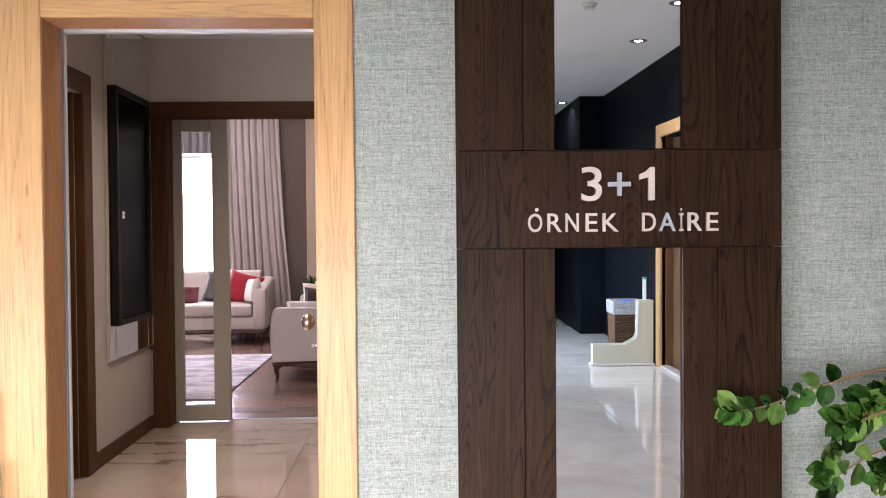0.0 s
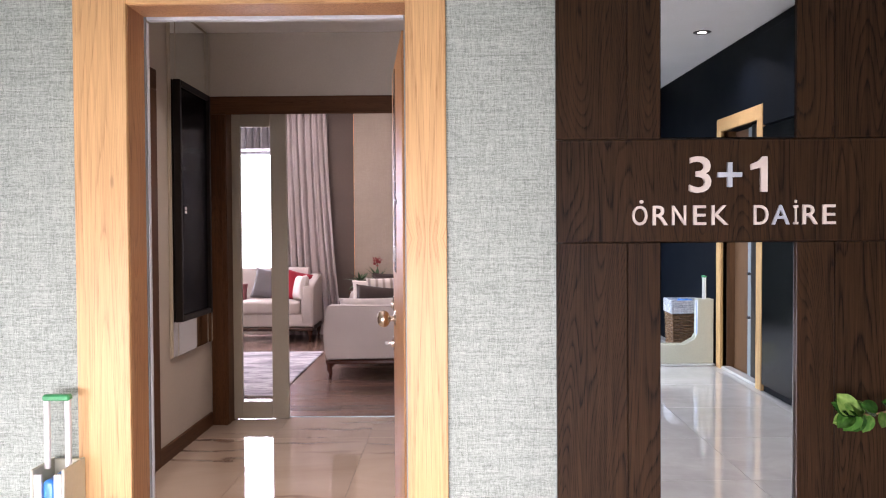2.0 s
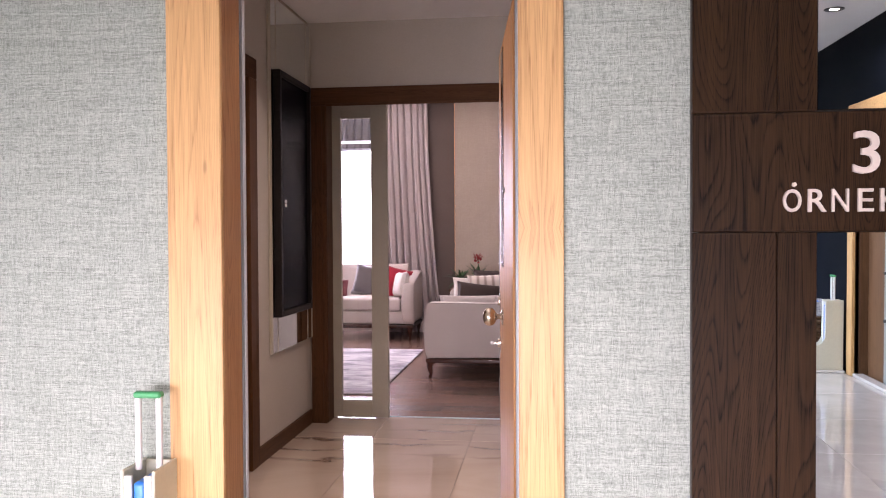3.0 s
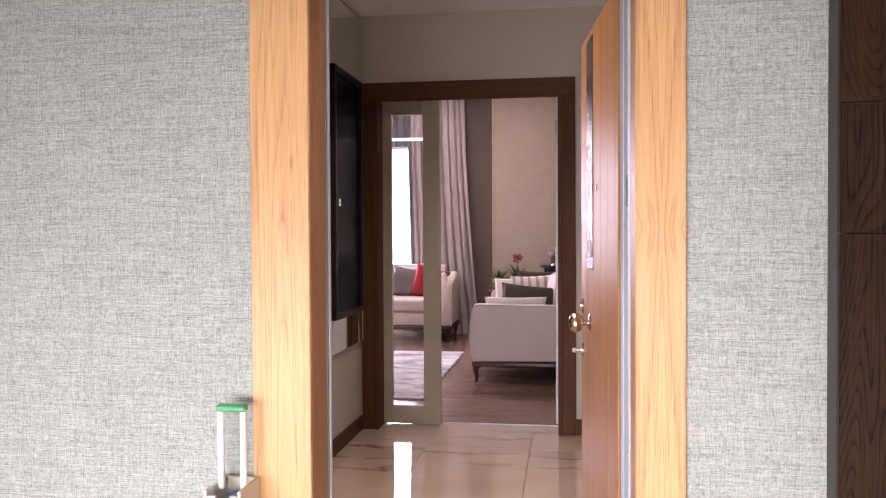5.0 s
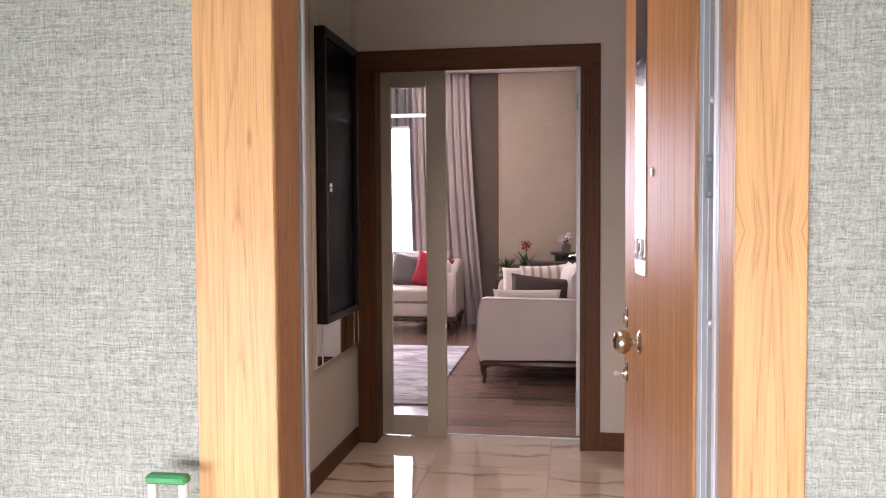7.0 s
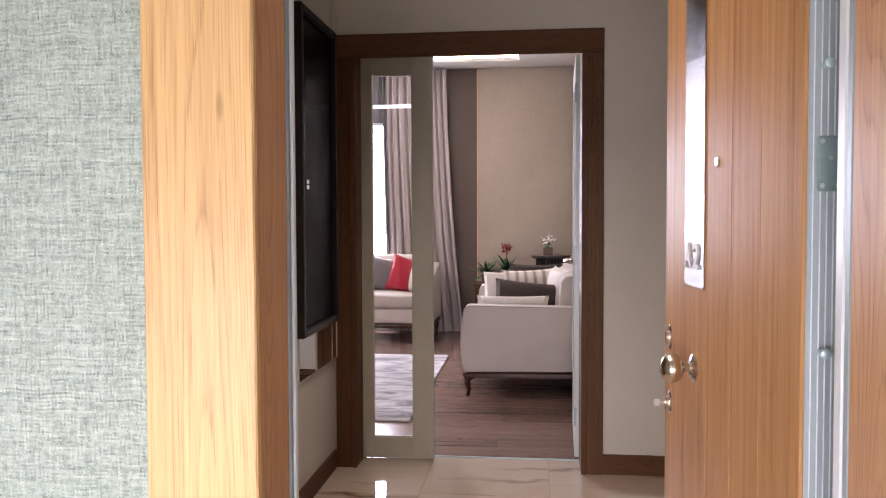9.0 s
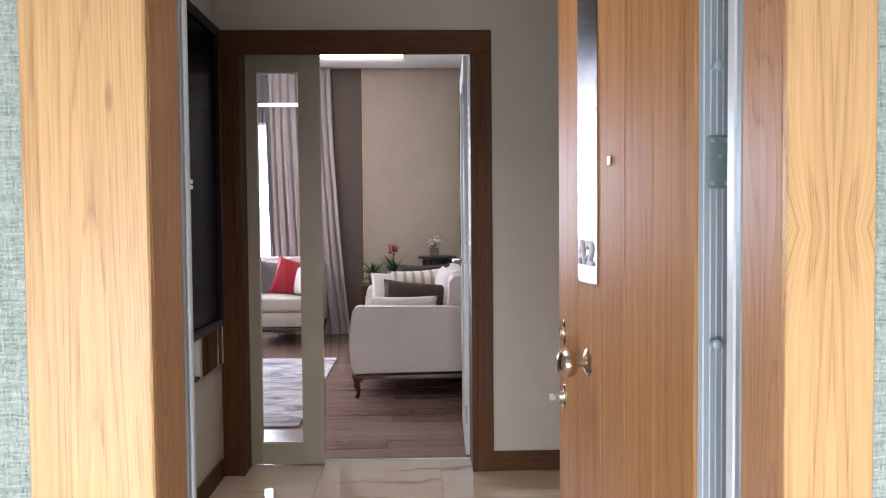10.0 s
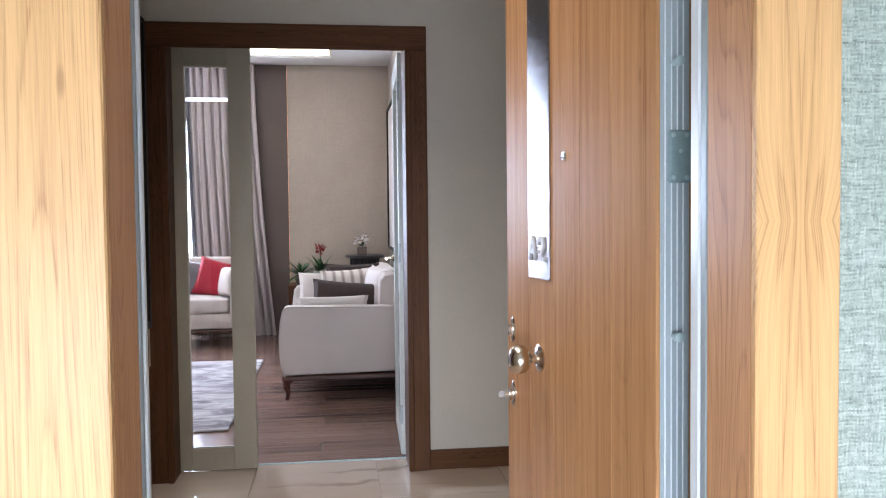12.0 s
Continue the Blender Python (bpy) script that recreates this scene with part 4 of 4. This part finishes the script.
def sofa(m, length, depth, arm_h, back_h, seats, label, arm_round=0.007, fall=0.0):
    """Seat faces -y; origin at the middle of the front edge on the floor."""
    s = thing("sofa", label, "sofa", m, "sofas")
    L = length / 2
    part("rail", box(-L + 0.006, L - 0.006, 0.004, depth - 0.01, 0.138, 0.177, 0.008), mahogany, s, "dark mahogany rail")
    part("base", box(-L + 0.02, L - 0.02, 0.015, depth - 0.02, 0.186, 0.335, 0.015, segments=3), upholstery, s)
    for sx in (-1, 1):
        for fy in (0.05, depth - 0.07):
            leg = part("leg", cabriole(0.16), mahogany, s, "dark curved wooden leg")
            leg.matrix_local = pose(sx * (L - 0.05), fy, 0, 0, 0, 0 if fy < 0.2 else 180)
        x0, x1 = (sx * (L - 0.15), sx * L) if sx > 0 else (sx * L, sx * (L - 0.15))
        front = arm_h - fall
        out = [(0.022, 0.178), (0.0, 0.24), (-0.012, 0.36), (-0.012, 0.46), (-0.002, front - 0.10), (0.012, front - 0.03), (0.026, front - 0.008), (0.05, front), (depth * 0.4, arm_h - fall * 0.55 - 0.004), (depth - 0.14, arm_h - 0.010), (depth - 0.02, arm_h - 0.02), (depth, arm_h - 0.1), (depth - 0.01, 0.19)]
        arm = part("arm", extruded(out, x0, x1, "x", arm_round, 4), upholstery, s)
        edge = [(x1 - 0.004 if sx > 0 else x0 + 0.004, a + 0.004, b - 0.004) for a, b in out[:11]]
        part("piping", tube(edge, 0.005, 6), piping_cloth, arm)
    inner = L - 0.155
    bo = [(depth - 0.22, 0.336), (depth - 0.20, back_h - 0.05), (depth - 0.17, back_h - 0.01), (depth - 0.11, back_h), (depth - 0.05, back_h - 0.012), (depth - 0.02, back_h - 0.05), (depth - 0.03, 0.336)]
    part("backrest", extruded(bo, -inner, inner, "x", 0.007), upholstery, s)
    w = 2 * inner / seats
    for k in range(seats):
        part("seat_cushion", soft_box(-inner + k * w + 0.004, -inner + (k + 1) * w - 0.004, 0.0, depth - 0.225, 0.337, 0.487, 0.035), upholstery, s)
    return s


sofa(pose(-1.185, 8.62, 0, 0, 0, -90), 1.90, 0.90, 0.655, 0.86, 2, "cream upholstered sofa on dark curved wooden legs", 0.014)
sofa(pose(-2.72, 10.17, 0), 2.05, 0.74, 0.80, 0.87, 2, "cream upholstered sofa under the window", 0.045, 0.13)


def pillow(m, w, h, d, material, label, seed):
    single("cushion", cushion(w, h, d, seed), material, label, "cushion", m=m, group="sofa cushions")


# near sofa
pillow(pose(-0.83, 7.93, 0.49, -14, 0, 3), 0.54, 0.215, 0.17, white_cloth, "ivory cushion with piped edge leaning on the sofa arm", 1)
pillow(pose(-0.72, 8.22, 0.49, -16, 5, -4), 0.58, 0.30, 0.18, brown_cloth, "dark brown velvet cushion on the sofa", 2)
pillow(pose(-0.68, 8.75, 0.49, -10, -3, 6), 0.46, 0.36, 0.18, stripe_cloth, "ivory and brown striped cushion on the sofa", 3)
pillow(pose(-0.66, 8.98, 0.49, -8, 0, 0), 0.46, 0.39, 0.13, brown_cloth, "dark cushion behind the striped one", 4)
pillow(pose(-0.93, 9.28, 0.49, -10, 0, 5), 0.40, 0.30, 0.13, white_cloth, "ivory cushion at the far sofa arm", 5)
pillow(pose(-0.50, 8.33, 0.49, -8, 0, -75), 0.50, 0.40, 0.16, white_cloth, "ivory back cushion on the sofa", 6)
# sofa under the window
pillow(pose(-2.05, 10.42, 0.47, -16, 16, 6), 0.41, 0.40, 0.14, red_cloth, "crimson velvet cushion on the window sofa", 7)
pillow(pose(-2.32, 10.47, 0.48, -16, 12, 8), 0.40, 0.39, 0.13, grey_cloth, "grey velvet cushion on the window sofa", 8)
pillow(pose(-2.66, 10.36, 0.49, -20, 4, 12), 0.26, 0.22, 0.11, maroon_cloth, "small maroon patterned cushion", 9)
pillow(pose(-1.895, 10.30, 0.49, -12, -4, -60), 0.30, 0.31, 0.13, white_cloth, "ivory cushion against the sofa arm", 10)

# side tables
rt = thing("side_table", "round black side table with a ribbed drum", "side table", pose(-0.50, 10.60, 0))
part("top", turned([(0.0, 0.842), (0.195, 0.842), (0.205, 0.850), (0.205, 0.866), (0.198, 0.872), (0.0, 0.872)], 40), table_black, rt)
part("drum", turned([(0.135, 0.03), (0.135, 0.841), (0.0, 0.841)], 32), table_black, rt)
for k in range(26):
    a = k * math.tau / 26
    part("rib", tube([(0.145 * math.cos(a), 0.145 * math.sin(a), 0.02), (0.145 * math.cos(a), 0.145 * math.sin(a), 0.838)], 0.010, 6), table_black, rt)
part("base", turned([(0.0, 0.0), (0.17, 0.0), (0.17, 0.02), (0.0, 0.02)], 32), table_black, rt)
st = thing("side_table", "small square dark side table beside the sofa arm", "side table", pose(-1.08, 10.42, 0))
part("top", box(-0.20, 0.20, -0.22, 0.22, 0.565, 0.595, 0.004), walnut_h, st)
for sx in (-1, 1):
    for sy in (-1, 1):
        part("leg", box(sx * 0.18 - 0.015, sx * 0.18 + 0.015, sy * 0.20 - 0.015, sy * 0.20 + 0.015, 0, 0.564, 0.002), walnut, st)


def blade(length, width, bend, sections=5):
    """One leaf from the origin along +y, arching down, with a folded midrib."""
    own = bmesh.new()
    rows = []
    for k in range(sections + 1):
        t = k / sections
        w = width / 2 * (math.sin(math.pi * min(1, t * 0.96 + 0.04)) ** 0.75)
        y = length * t
        z = -bend * t * t
        rows.append([own.verts.new((-w, y, z + w * 0.25)), own.verts.new((0, y, z)), own.verts.new((w, y, z + w * 0.25))])
    for a, b in zip(rows, rows[1:]):
        for i in range(2):
            own.faces.new((a[i], a[i + 1], b[i + 1], b[i]))
    return own


def tuft(count, length, width, bend, seed, lift=(20, 75)):
    rnd = random.Random(seed)
    own = bmesh.new()
    for k in range(count):
        b = blade(length * rnd.uniform(0.7, 1.1), width, bend * rnd.uniform(0.5, 1.3))
        bmesh.ops.transform(b, matrix=pose(0, 0, 0, 0, 0, k * 137.5) @ pose(0, 0, 0, rnd.uniform(*lift)), verts=b.verts[:])
        join(own, b)
    return own


def flower_head(count, r, seed, petal=0.03):
    rnd = random.Random(seed)
    own = bmesh.new()
    for k in range(count):
        b = blade(petal, petal * 0.7, petal * 0.2, 3)
        p = Vector((rnd.gauss(0, 1), rnd.gauss(0, 1), rnd.gauss(0, 0.7))).normalized() * r * rnd.uniform(0.4, 1)
        bmesh.ops.transform(b, matrix=Matrix.Translation(p) @ pose(0, 0, 0, rnd.uniform(-40, 80), 0, rnd.uniform(0, 360)), verts=b.verts[:])
        join(own, b)
    return own


def pot(r0, r1, h):
    return turned([(0.0, 0.0), (r0, 0.0), (r1, h * 0.9), (r1 * 1.05, h * 0.92), (r1 * 1.05, h), (r1 * 0.9, h), (r1 * 0.88, h * 0.88), (0.0, h * 0.87)], 24)


fern = thing("potted_plant", "small green fern in a brown pot", "plant", pose(-1.16, 10.36, 0.595))
part("pot", pot(0.045, 0.06, 0.09), pot_brown, fern)
part("foliage", tuft(46, 0.19, 0.026, 0.08, 3, (5, 70)), leaf_dark, fern).location = (0, 0, 0.08)
brom = thing("potted_plant", "red-flowered bromeliad in a white pot", "plant", pose(-0.96, 10.40, 0.595))
part("pot", pot(0.05, 0.065, 0.13), pot_white, brom)
part("foliage", tuft(24, 0.20, 0.038, 0.06, 5, (20, 75)), leaf_dark, brom).location = (0, 0, 0.12)
part("flower", flower_head(34, 0.050, 4, 0.045), petal_red, brom, "red flower head").location = (0, 0, 0.345)
part("stalk", tube([(0, 0, 0.11), (0.004, 0, 0.35)], 0.006, 6), leaf_dark, brom)
orch = thing("potted_plant", "white orchid in a brown square pot on the round table", "plant", pose(-0.53, 10.58, 0.872))
part("pot", box(-0.048, 0.048, -0.048, 0.048, 0, 0.085, 0.006), pot_brown, orch)
part("flower", flower_head(34, 0.085, 11, 0.045), petal_white, orch, "white blossoms").location = (0, 0, 0.145)
part("foliage", tuft(8, 0.08, 0.025, 0.03, 12), leaf_dark, orch).location = (0, 0, 0.08)

pic = thing("picture", "large black-framed picture on the living-room wall", "picture", pose(LX - 0.001, 9.55, 0.93))
part("canvas", box(-0.018, -0.004, 0.03, 1.19, 0.03, 1.45), white_cloth, pic, "pale picture surface")
for b in ((-0.035, 0, 0, 0.03, 0, 1.48), (-0.035, 0, 1.19, 1.22, 0, 1.48), (-0.035, 0, 0.0305, 1.1895, 0, 0.03), (-0.035, 0, 0.0305, 1.1895, 1.45, 1.48)):
    part("frame_bar", box(*b, 0.003), dark_frame, pic)

# ---------------------------------------------------------------- lobby things
def dispenser(m, label):
    """Shoe-cover dispenser: a low tray with a tall box at its back, a loop handle; the tray points to -y."""
    d = thing("shoe_cover_dispenser", label, "shoe cover dispenser", m, "shoe cover dispensers")
    side = [(-0.56, 0.022), (-0.56, 0.195), (-0.26, 0.195), (-0.17, 0.245), (-0.145, 0.29), (-0.14, 0.600), (0.0, 0.600), (0.0, 0.022)]
    for x0, x1 in ((-0.050, -0.041), (0.041, 0.050)):
        part("side_panel", extruded(side, x0, x1, "x", 0.003), cream_plastic, d, "cream side panel")
    part("back_panel", box(-0.040, 0.040, -0.012, 0.0, 0.022, 0.597, 0.002), cream_plastic, d)
    part("front_panel", box(-0.040, -0.018, -0.14, -0.128, 0.20, 0.585, 0.002), white_plastic, d)
    part("front_panel", box(0.018, 0.040, -0.14, -0.128, 0.20, 0.585, 0.002), white_plastic, d)
    part("tray_floor", box(-0.040, 0.040, -0.557, -0.013, 0.022, 0.05), cream_plastic, d)
    part("tray_end", box(-0.040, 0.040, -0.558, -0.545, 0.051, 0.19, 0.002), cream_plastic, d)
    part("foot_skirt", box(-0.064, 0.064, -0.58, 0.012, 0.0, 0.021, 0.006), white_plastic, d)
    part("film_stack", soft_box(-0.017, 0.017, -0.135, -0.02, 0.06, 0.565, 0.01, 0.004), blue_film, d, "blue shoe covers")
    part("handle", tube([(-0.031, -0.07, 0.585), (-0.031, -0.07, 0.795)], 0.0095, 12), white_plastic, d, "white handle tube")
    part("handle", tube([(0.031, -0.07, 0.585), (0.031, -0.07, 0.795)], 0.0095, 12), white_plastic, d, "white handle tube")
    part("grip", box(-0.041, 0.041, -0.084, -0.056, 0.788, 0.806, 0.005), green_plastic, d, "green grip")
    return d


near = dispenser(pose(-1.262, 3.0, 0), "white shoe-cover dispenser with green grip and blue covers beside the door")
copy_thing(near, pose(2.265, -2.12, 0, 0, 0, -90))

bk = thing("laundry_basket", "brown wicker basket with a folded pale liner", "basket", pose(2.09, -2.40, 0))


def basket_ring(z, k, r):
    s = 0.116 + 0.016 * z / 0.56
    pts = []
    for i in range(40):
        a = i / 40 * 4
        e, f = int(a), a - int(a)
        c = [(-1, -1), (1, -1), (1, 1), (-1, 1), (-1, -1)]
        x = c[e][0] + (c[e + 1][0] - c[e][0]) * f
        y = c[e][1] + (c[e + 1][1] - c[e][1]) * f
        o = 1 + (0.05 if (i // 2 + k) % 2 else -0.03)
        pts.append((x * s * o, y * s * o, z))
    return tube(pts + pts[:1], r, 5, caps=False)


weave = bmesh.new()
for k in range(22):
    join(weave, basket_ring(0.012 + k * 0.0216, k, 0.0105))
part("weave", weave, wicker, bk)
for i in range(4):
    sx, sy = ((-1, -1), (1, -1), (1, 1), (-1, 1))[i]
    part("corner_post", tube([(sx * 0.119, sy * 0.119, 0.0), (sx * 0.132, sy * 0.132, 0.50)], 0.009, 6), wicker, bk)
part("floor_panel", box(-0.110, 0.110, -0.110, 0.110, 0.004, 0.014), wicker, bk)
lin = bmesh.new()
for b in ((-0.150, 0.150, -0.150, -0.138, 0.445, 0.57), (-0.150, 0.150, 0.138, 0.150, 0.445, 0.57), (-0.150, -0.138, -0.137, 0.137, 0.445, 0.57), (0.138, 0.150, -0.137, 0.137, 0.445, 0.57)):
    box(*b, 0.006, bm=lin)
part("liner", lin, liner_cloth, bk, "folded grey-white liner")
heap = thing("used_shoe_covers", "crumpled blue shoe covers lying in the basket", "shoe covers", pose(2.09, -2.40, 0.47))
for k, (hx, hy, r) in enumerate(((0.045, 0.03, 0.070), (-0.04, 0.05, 0.06), (0.0, -0.05, 0.068))):
    b = bmesh.new()
    bmesh.ops.create_icosphere(b, subdivisions=3, radius=r)
    for v in b.verts:
        n = noise.noise(v.co * 38 + Vector((k * 5, 0, 0)))
        v.co *= 1 + 0.35 * n
        v.co.z *= 0.75
    part("cover", b, blue_film, heap).location = (hx, hy, 0.045)

# foliage plant beside the sign
plant = thing("foliage_plant", "glossy green plant with arching stems in a dark pot", "plant", pose(1.86, 2.62, 0))
part("pot", turned([(0.0, 0.0), (0.13, 0.0), (0.17, 0.30), (0.178, 0.31), (0.178, 0.33), (0.155, 0.33), (0.15, 0.29), (0.0, 0.285)], 32), table_black, plant, "dark round pot")
part("soil", turned([(0.0, 0.287), (0.148, 0.287), (0.148, 0.296), (0.0, 0.305)], 24), soil, plant)


def curve_points(ctrl, n):
    """Catmull-Rom through control points."""
    c = [Vector(p) for p in ctrl]
    c = [c[0] * 2 - c[1]] + c + [c[-1] * 2 - c[-2]]
    out = []
    for i in range(n + 1):
        t = i / n * (len(c) - 3)
        k = min(int(t), len(c) - 4)
        u = t - k
        p0, p1, p2, p3 = c[k:k + 4]
        out.append(0.5 * (2 * p1 + (p2 - p0) * u + (2 * p0 - 5 * p1 + 4 * p2 - p3) * u * u + (3 * p1 - p0 - 3 * p2 + p3) * u ** 3))
    return out


def oval_leaf(length, width):
    own = bmesh.new()
    rows = []
    n = 7
    for k in range(n + 1):
        t = k / n
        w = width / 2 * math.sin(math.pi * t ** 1.1) ** 0.52 if 0 < t < 1 else 0.0008
        z = -0.26 * length * t * t
        rows.append([own.verts.new((s * w, length * t, z + s * s * w * 0.42 + (0 if abs(s) < 1 else 0.001 * math.sin(9 * t)))) for s in (-1, -0.5, 0, 0.5, 1)])
    for a, b in zip(rows, rows[1:]):
        for i in range(4):
            own.faces.new((a[i], a[i + 1], b[i + 1], b[i]))
    r = bmesh.ops.solidify(own, geom=own.faces[:], thickness=0.0007)
    return own


LEAVES = [mesh_of("leaf", oval_leaf(l, w), leaf_green) for l, w in ((0.070, 0.052), (0.062, 0.046), (0.078, 0.058))]


def frond(ctrl, first, step, per_node, seed):
    base = Vector((1.86, 2.62, 0))
    pts = [p - base for p in curve_points(ctrl, 28)]
    n = len(pts)
    st = part("stem", tube(pts, [0.0065 - 0.0045 * i / n for i in range(n)], 8), stem_brown, plant, "woody green-brown stem")
    rr = random.Random(seed)
    i, side = int(first * n), 1
    while i < n:
        p = pts[i]
        d = (pts[min(i + 1, n - 1)] - pts[max(i - 1, 0)]).normalized()
        tip = i > n * 0.88
        for _ in range(4 if tip else per_node):
            up = Vector((rr.uniform(-0.25, 0.25), -0.45 + rr.uniform(-0.5, 0.2), 1.0 * side + rr.uniform(-0.25, 0.25)))
            way = (d * rr.uniform(0.35, 0.9) + up * (0.55 if tip else 0.8)).normalized()
            facing = Vector((rr.uniform(-0.35, 0.35), -1.0, rr.uniform(0.1, 0.8)))
            xaxis = way.cross(facing).normalized()
            zaxis = xaxis.cross(way)
            m = Matrix((xaxis, way, zaxis)).transposed().to_4x4()
            m.translation = p
            lf = new("leaf", LEAVES[rr.randrange(3)])
            lf.parent = plant
            lf.matrix_local = m @ Matrix.Diagonal((*([rr.uniform(0.75, 1.0)] * 3), 1))
            side = -side
        i += step if not tip else max(1, step - 1)
    return st


frond([(1.86, 2.62, 0.29), (1.83, 2.68, 0.66), (1.70, 2.75, 0.85), (1.488, 2.78, 0.878), (1.38, 2.78, 0.857), (1.295, 2.78, 0.835), (1.222, 2.78, 0.811), (1.142, 2.78, 0.780), (1.075, 2.78, 0.766), (1.025, 2.78, 0.768)], 0.50, 1, 1, 6)
frond([(1.85, 2.60, 0.29), (1.78, 2.62, 0.62), (1.62, 2.68, 0.83), (1.50, 2.70, 0.825), (1.428, 2.70, 0.794), (1.36, 2.70, 0.755), (1.30, 2.70, 0.748)], 0.55, 1, 2, 5)
frond([(1.84, 2.60, 0.29), (1.74, 2.62, 0.60), (1.60, 2.66, 0.78), (1.47, 2.68, 0.785), (1.378, 2.69, 0.754), (1.312, 2.70, 0.700), (1.275, 2.70, 0.645), (1.255, 2.70, 0.615)], 0.62, 2, 2, 8)
frond([(1.84, 2.58, 0.29), (1.72, 2.60, 0.54), (1.56, 2.64, 0.68), (1.43, 2.67, 0.675), (1.33, 2.69, 0.615), (1.27, 2.70, 0.565)], 0.66, 2, 1, 41)
frond([(1.85, 2.57, 0.29), (1.76, 2.57, 0.58), (1.62, 2.60, 0.73), (1.51, 2.63, 0.72), (1.43, 2.65, 0.64), (1.405, 2.66, 0.600)], 0.55, 1, 2, 11)
frond([(1.87, 2.64, 0.29), (1.84, 2.68, 0.68), (1.72, 2.74, 0.83), (1.58, 2.76, 0.82), (1.45, 2.77, 0.80), (1.39, 2.77, 0.785)], 0.55, 1, 2, 14)
frond([(1.88, 2.64, 0.29), (1.87, 2.66, 0.72), (1.78, 2.70, 0.97), (1.62, 2.74, 0.99)], 0.5, 2, 2, 17)
frond([(1.86, 2.58, 0.29), (1.80, 2.54, 0.52), (1.68, 2.53, 0.62), (1.55, 2.55, 0.59), (1.45, 2.57, 0.52)], 0.5, 1, 2, 19)
frond([(1.89, 2.60, 0.29), (1.94, 2.56, 0.66), (2.02, 2.52, 0.86), (2.10, 2.50, 0.88)], 0.45, 2, 2, 23)

# ---------------------------------------------------------------- floor pieces
def tiles(parent, name, x0, x1, y0, y1, sx, sy, ox, oy, material, gap, top, thick, stagger=0.0):
    """Loose pieces on one shared mesh a size, clipped to the floor's edges."""
    meshes = {}
    j = 0
    y = y0 - ((y0 - oy) % sy)
    while y < y1 - 1e-6:
        off = ox + (stagger * sx * (j % 3))
        x = x0 - ((x0 - off) % sx)
        while x < x1 - 1e-6:
            a, b, c, d = max(x, x0), min(x + sx, x1), max(y, y0), min(y + sy, y1)
            w, h = round(b - a, 4), round(d - c, 4)
            if w > 0.015 and h > 0.015:
                if (w, h) not in meshes:
                    meshes[w, h] = mesh_of(name, box(gap / 2, w - gap / 2, gap / 2, h - gap / 2, -thick, 0, 0.0008, segments=1), material, False)
                o = new(name, meshes[w, h])
                o.parent = parent
                o.location = (a, c, top)
            x += sx
        y += sy
        j += 1


tiles(floor_hall, "tile", -1.70, 0.60, 3.205, 6.214, 0.605, 1.205, -1.815, 4.42, marble, 0.0022, 0.0, 0.007)
tiles(floor_lobby, "tile", -3.2, 2.30, -9.0, 3.0, 0.80, 0.80, 0.62, 0.35, porcelain, 0.003, 0.0, 0.009)
tiles(floor_living, "plank", -5.2, LX, 6.235, LY, 1.28, 0.192, -5.2, 6.235, laminate, 0.0012, 0.0, 0.006, 0.37)
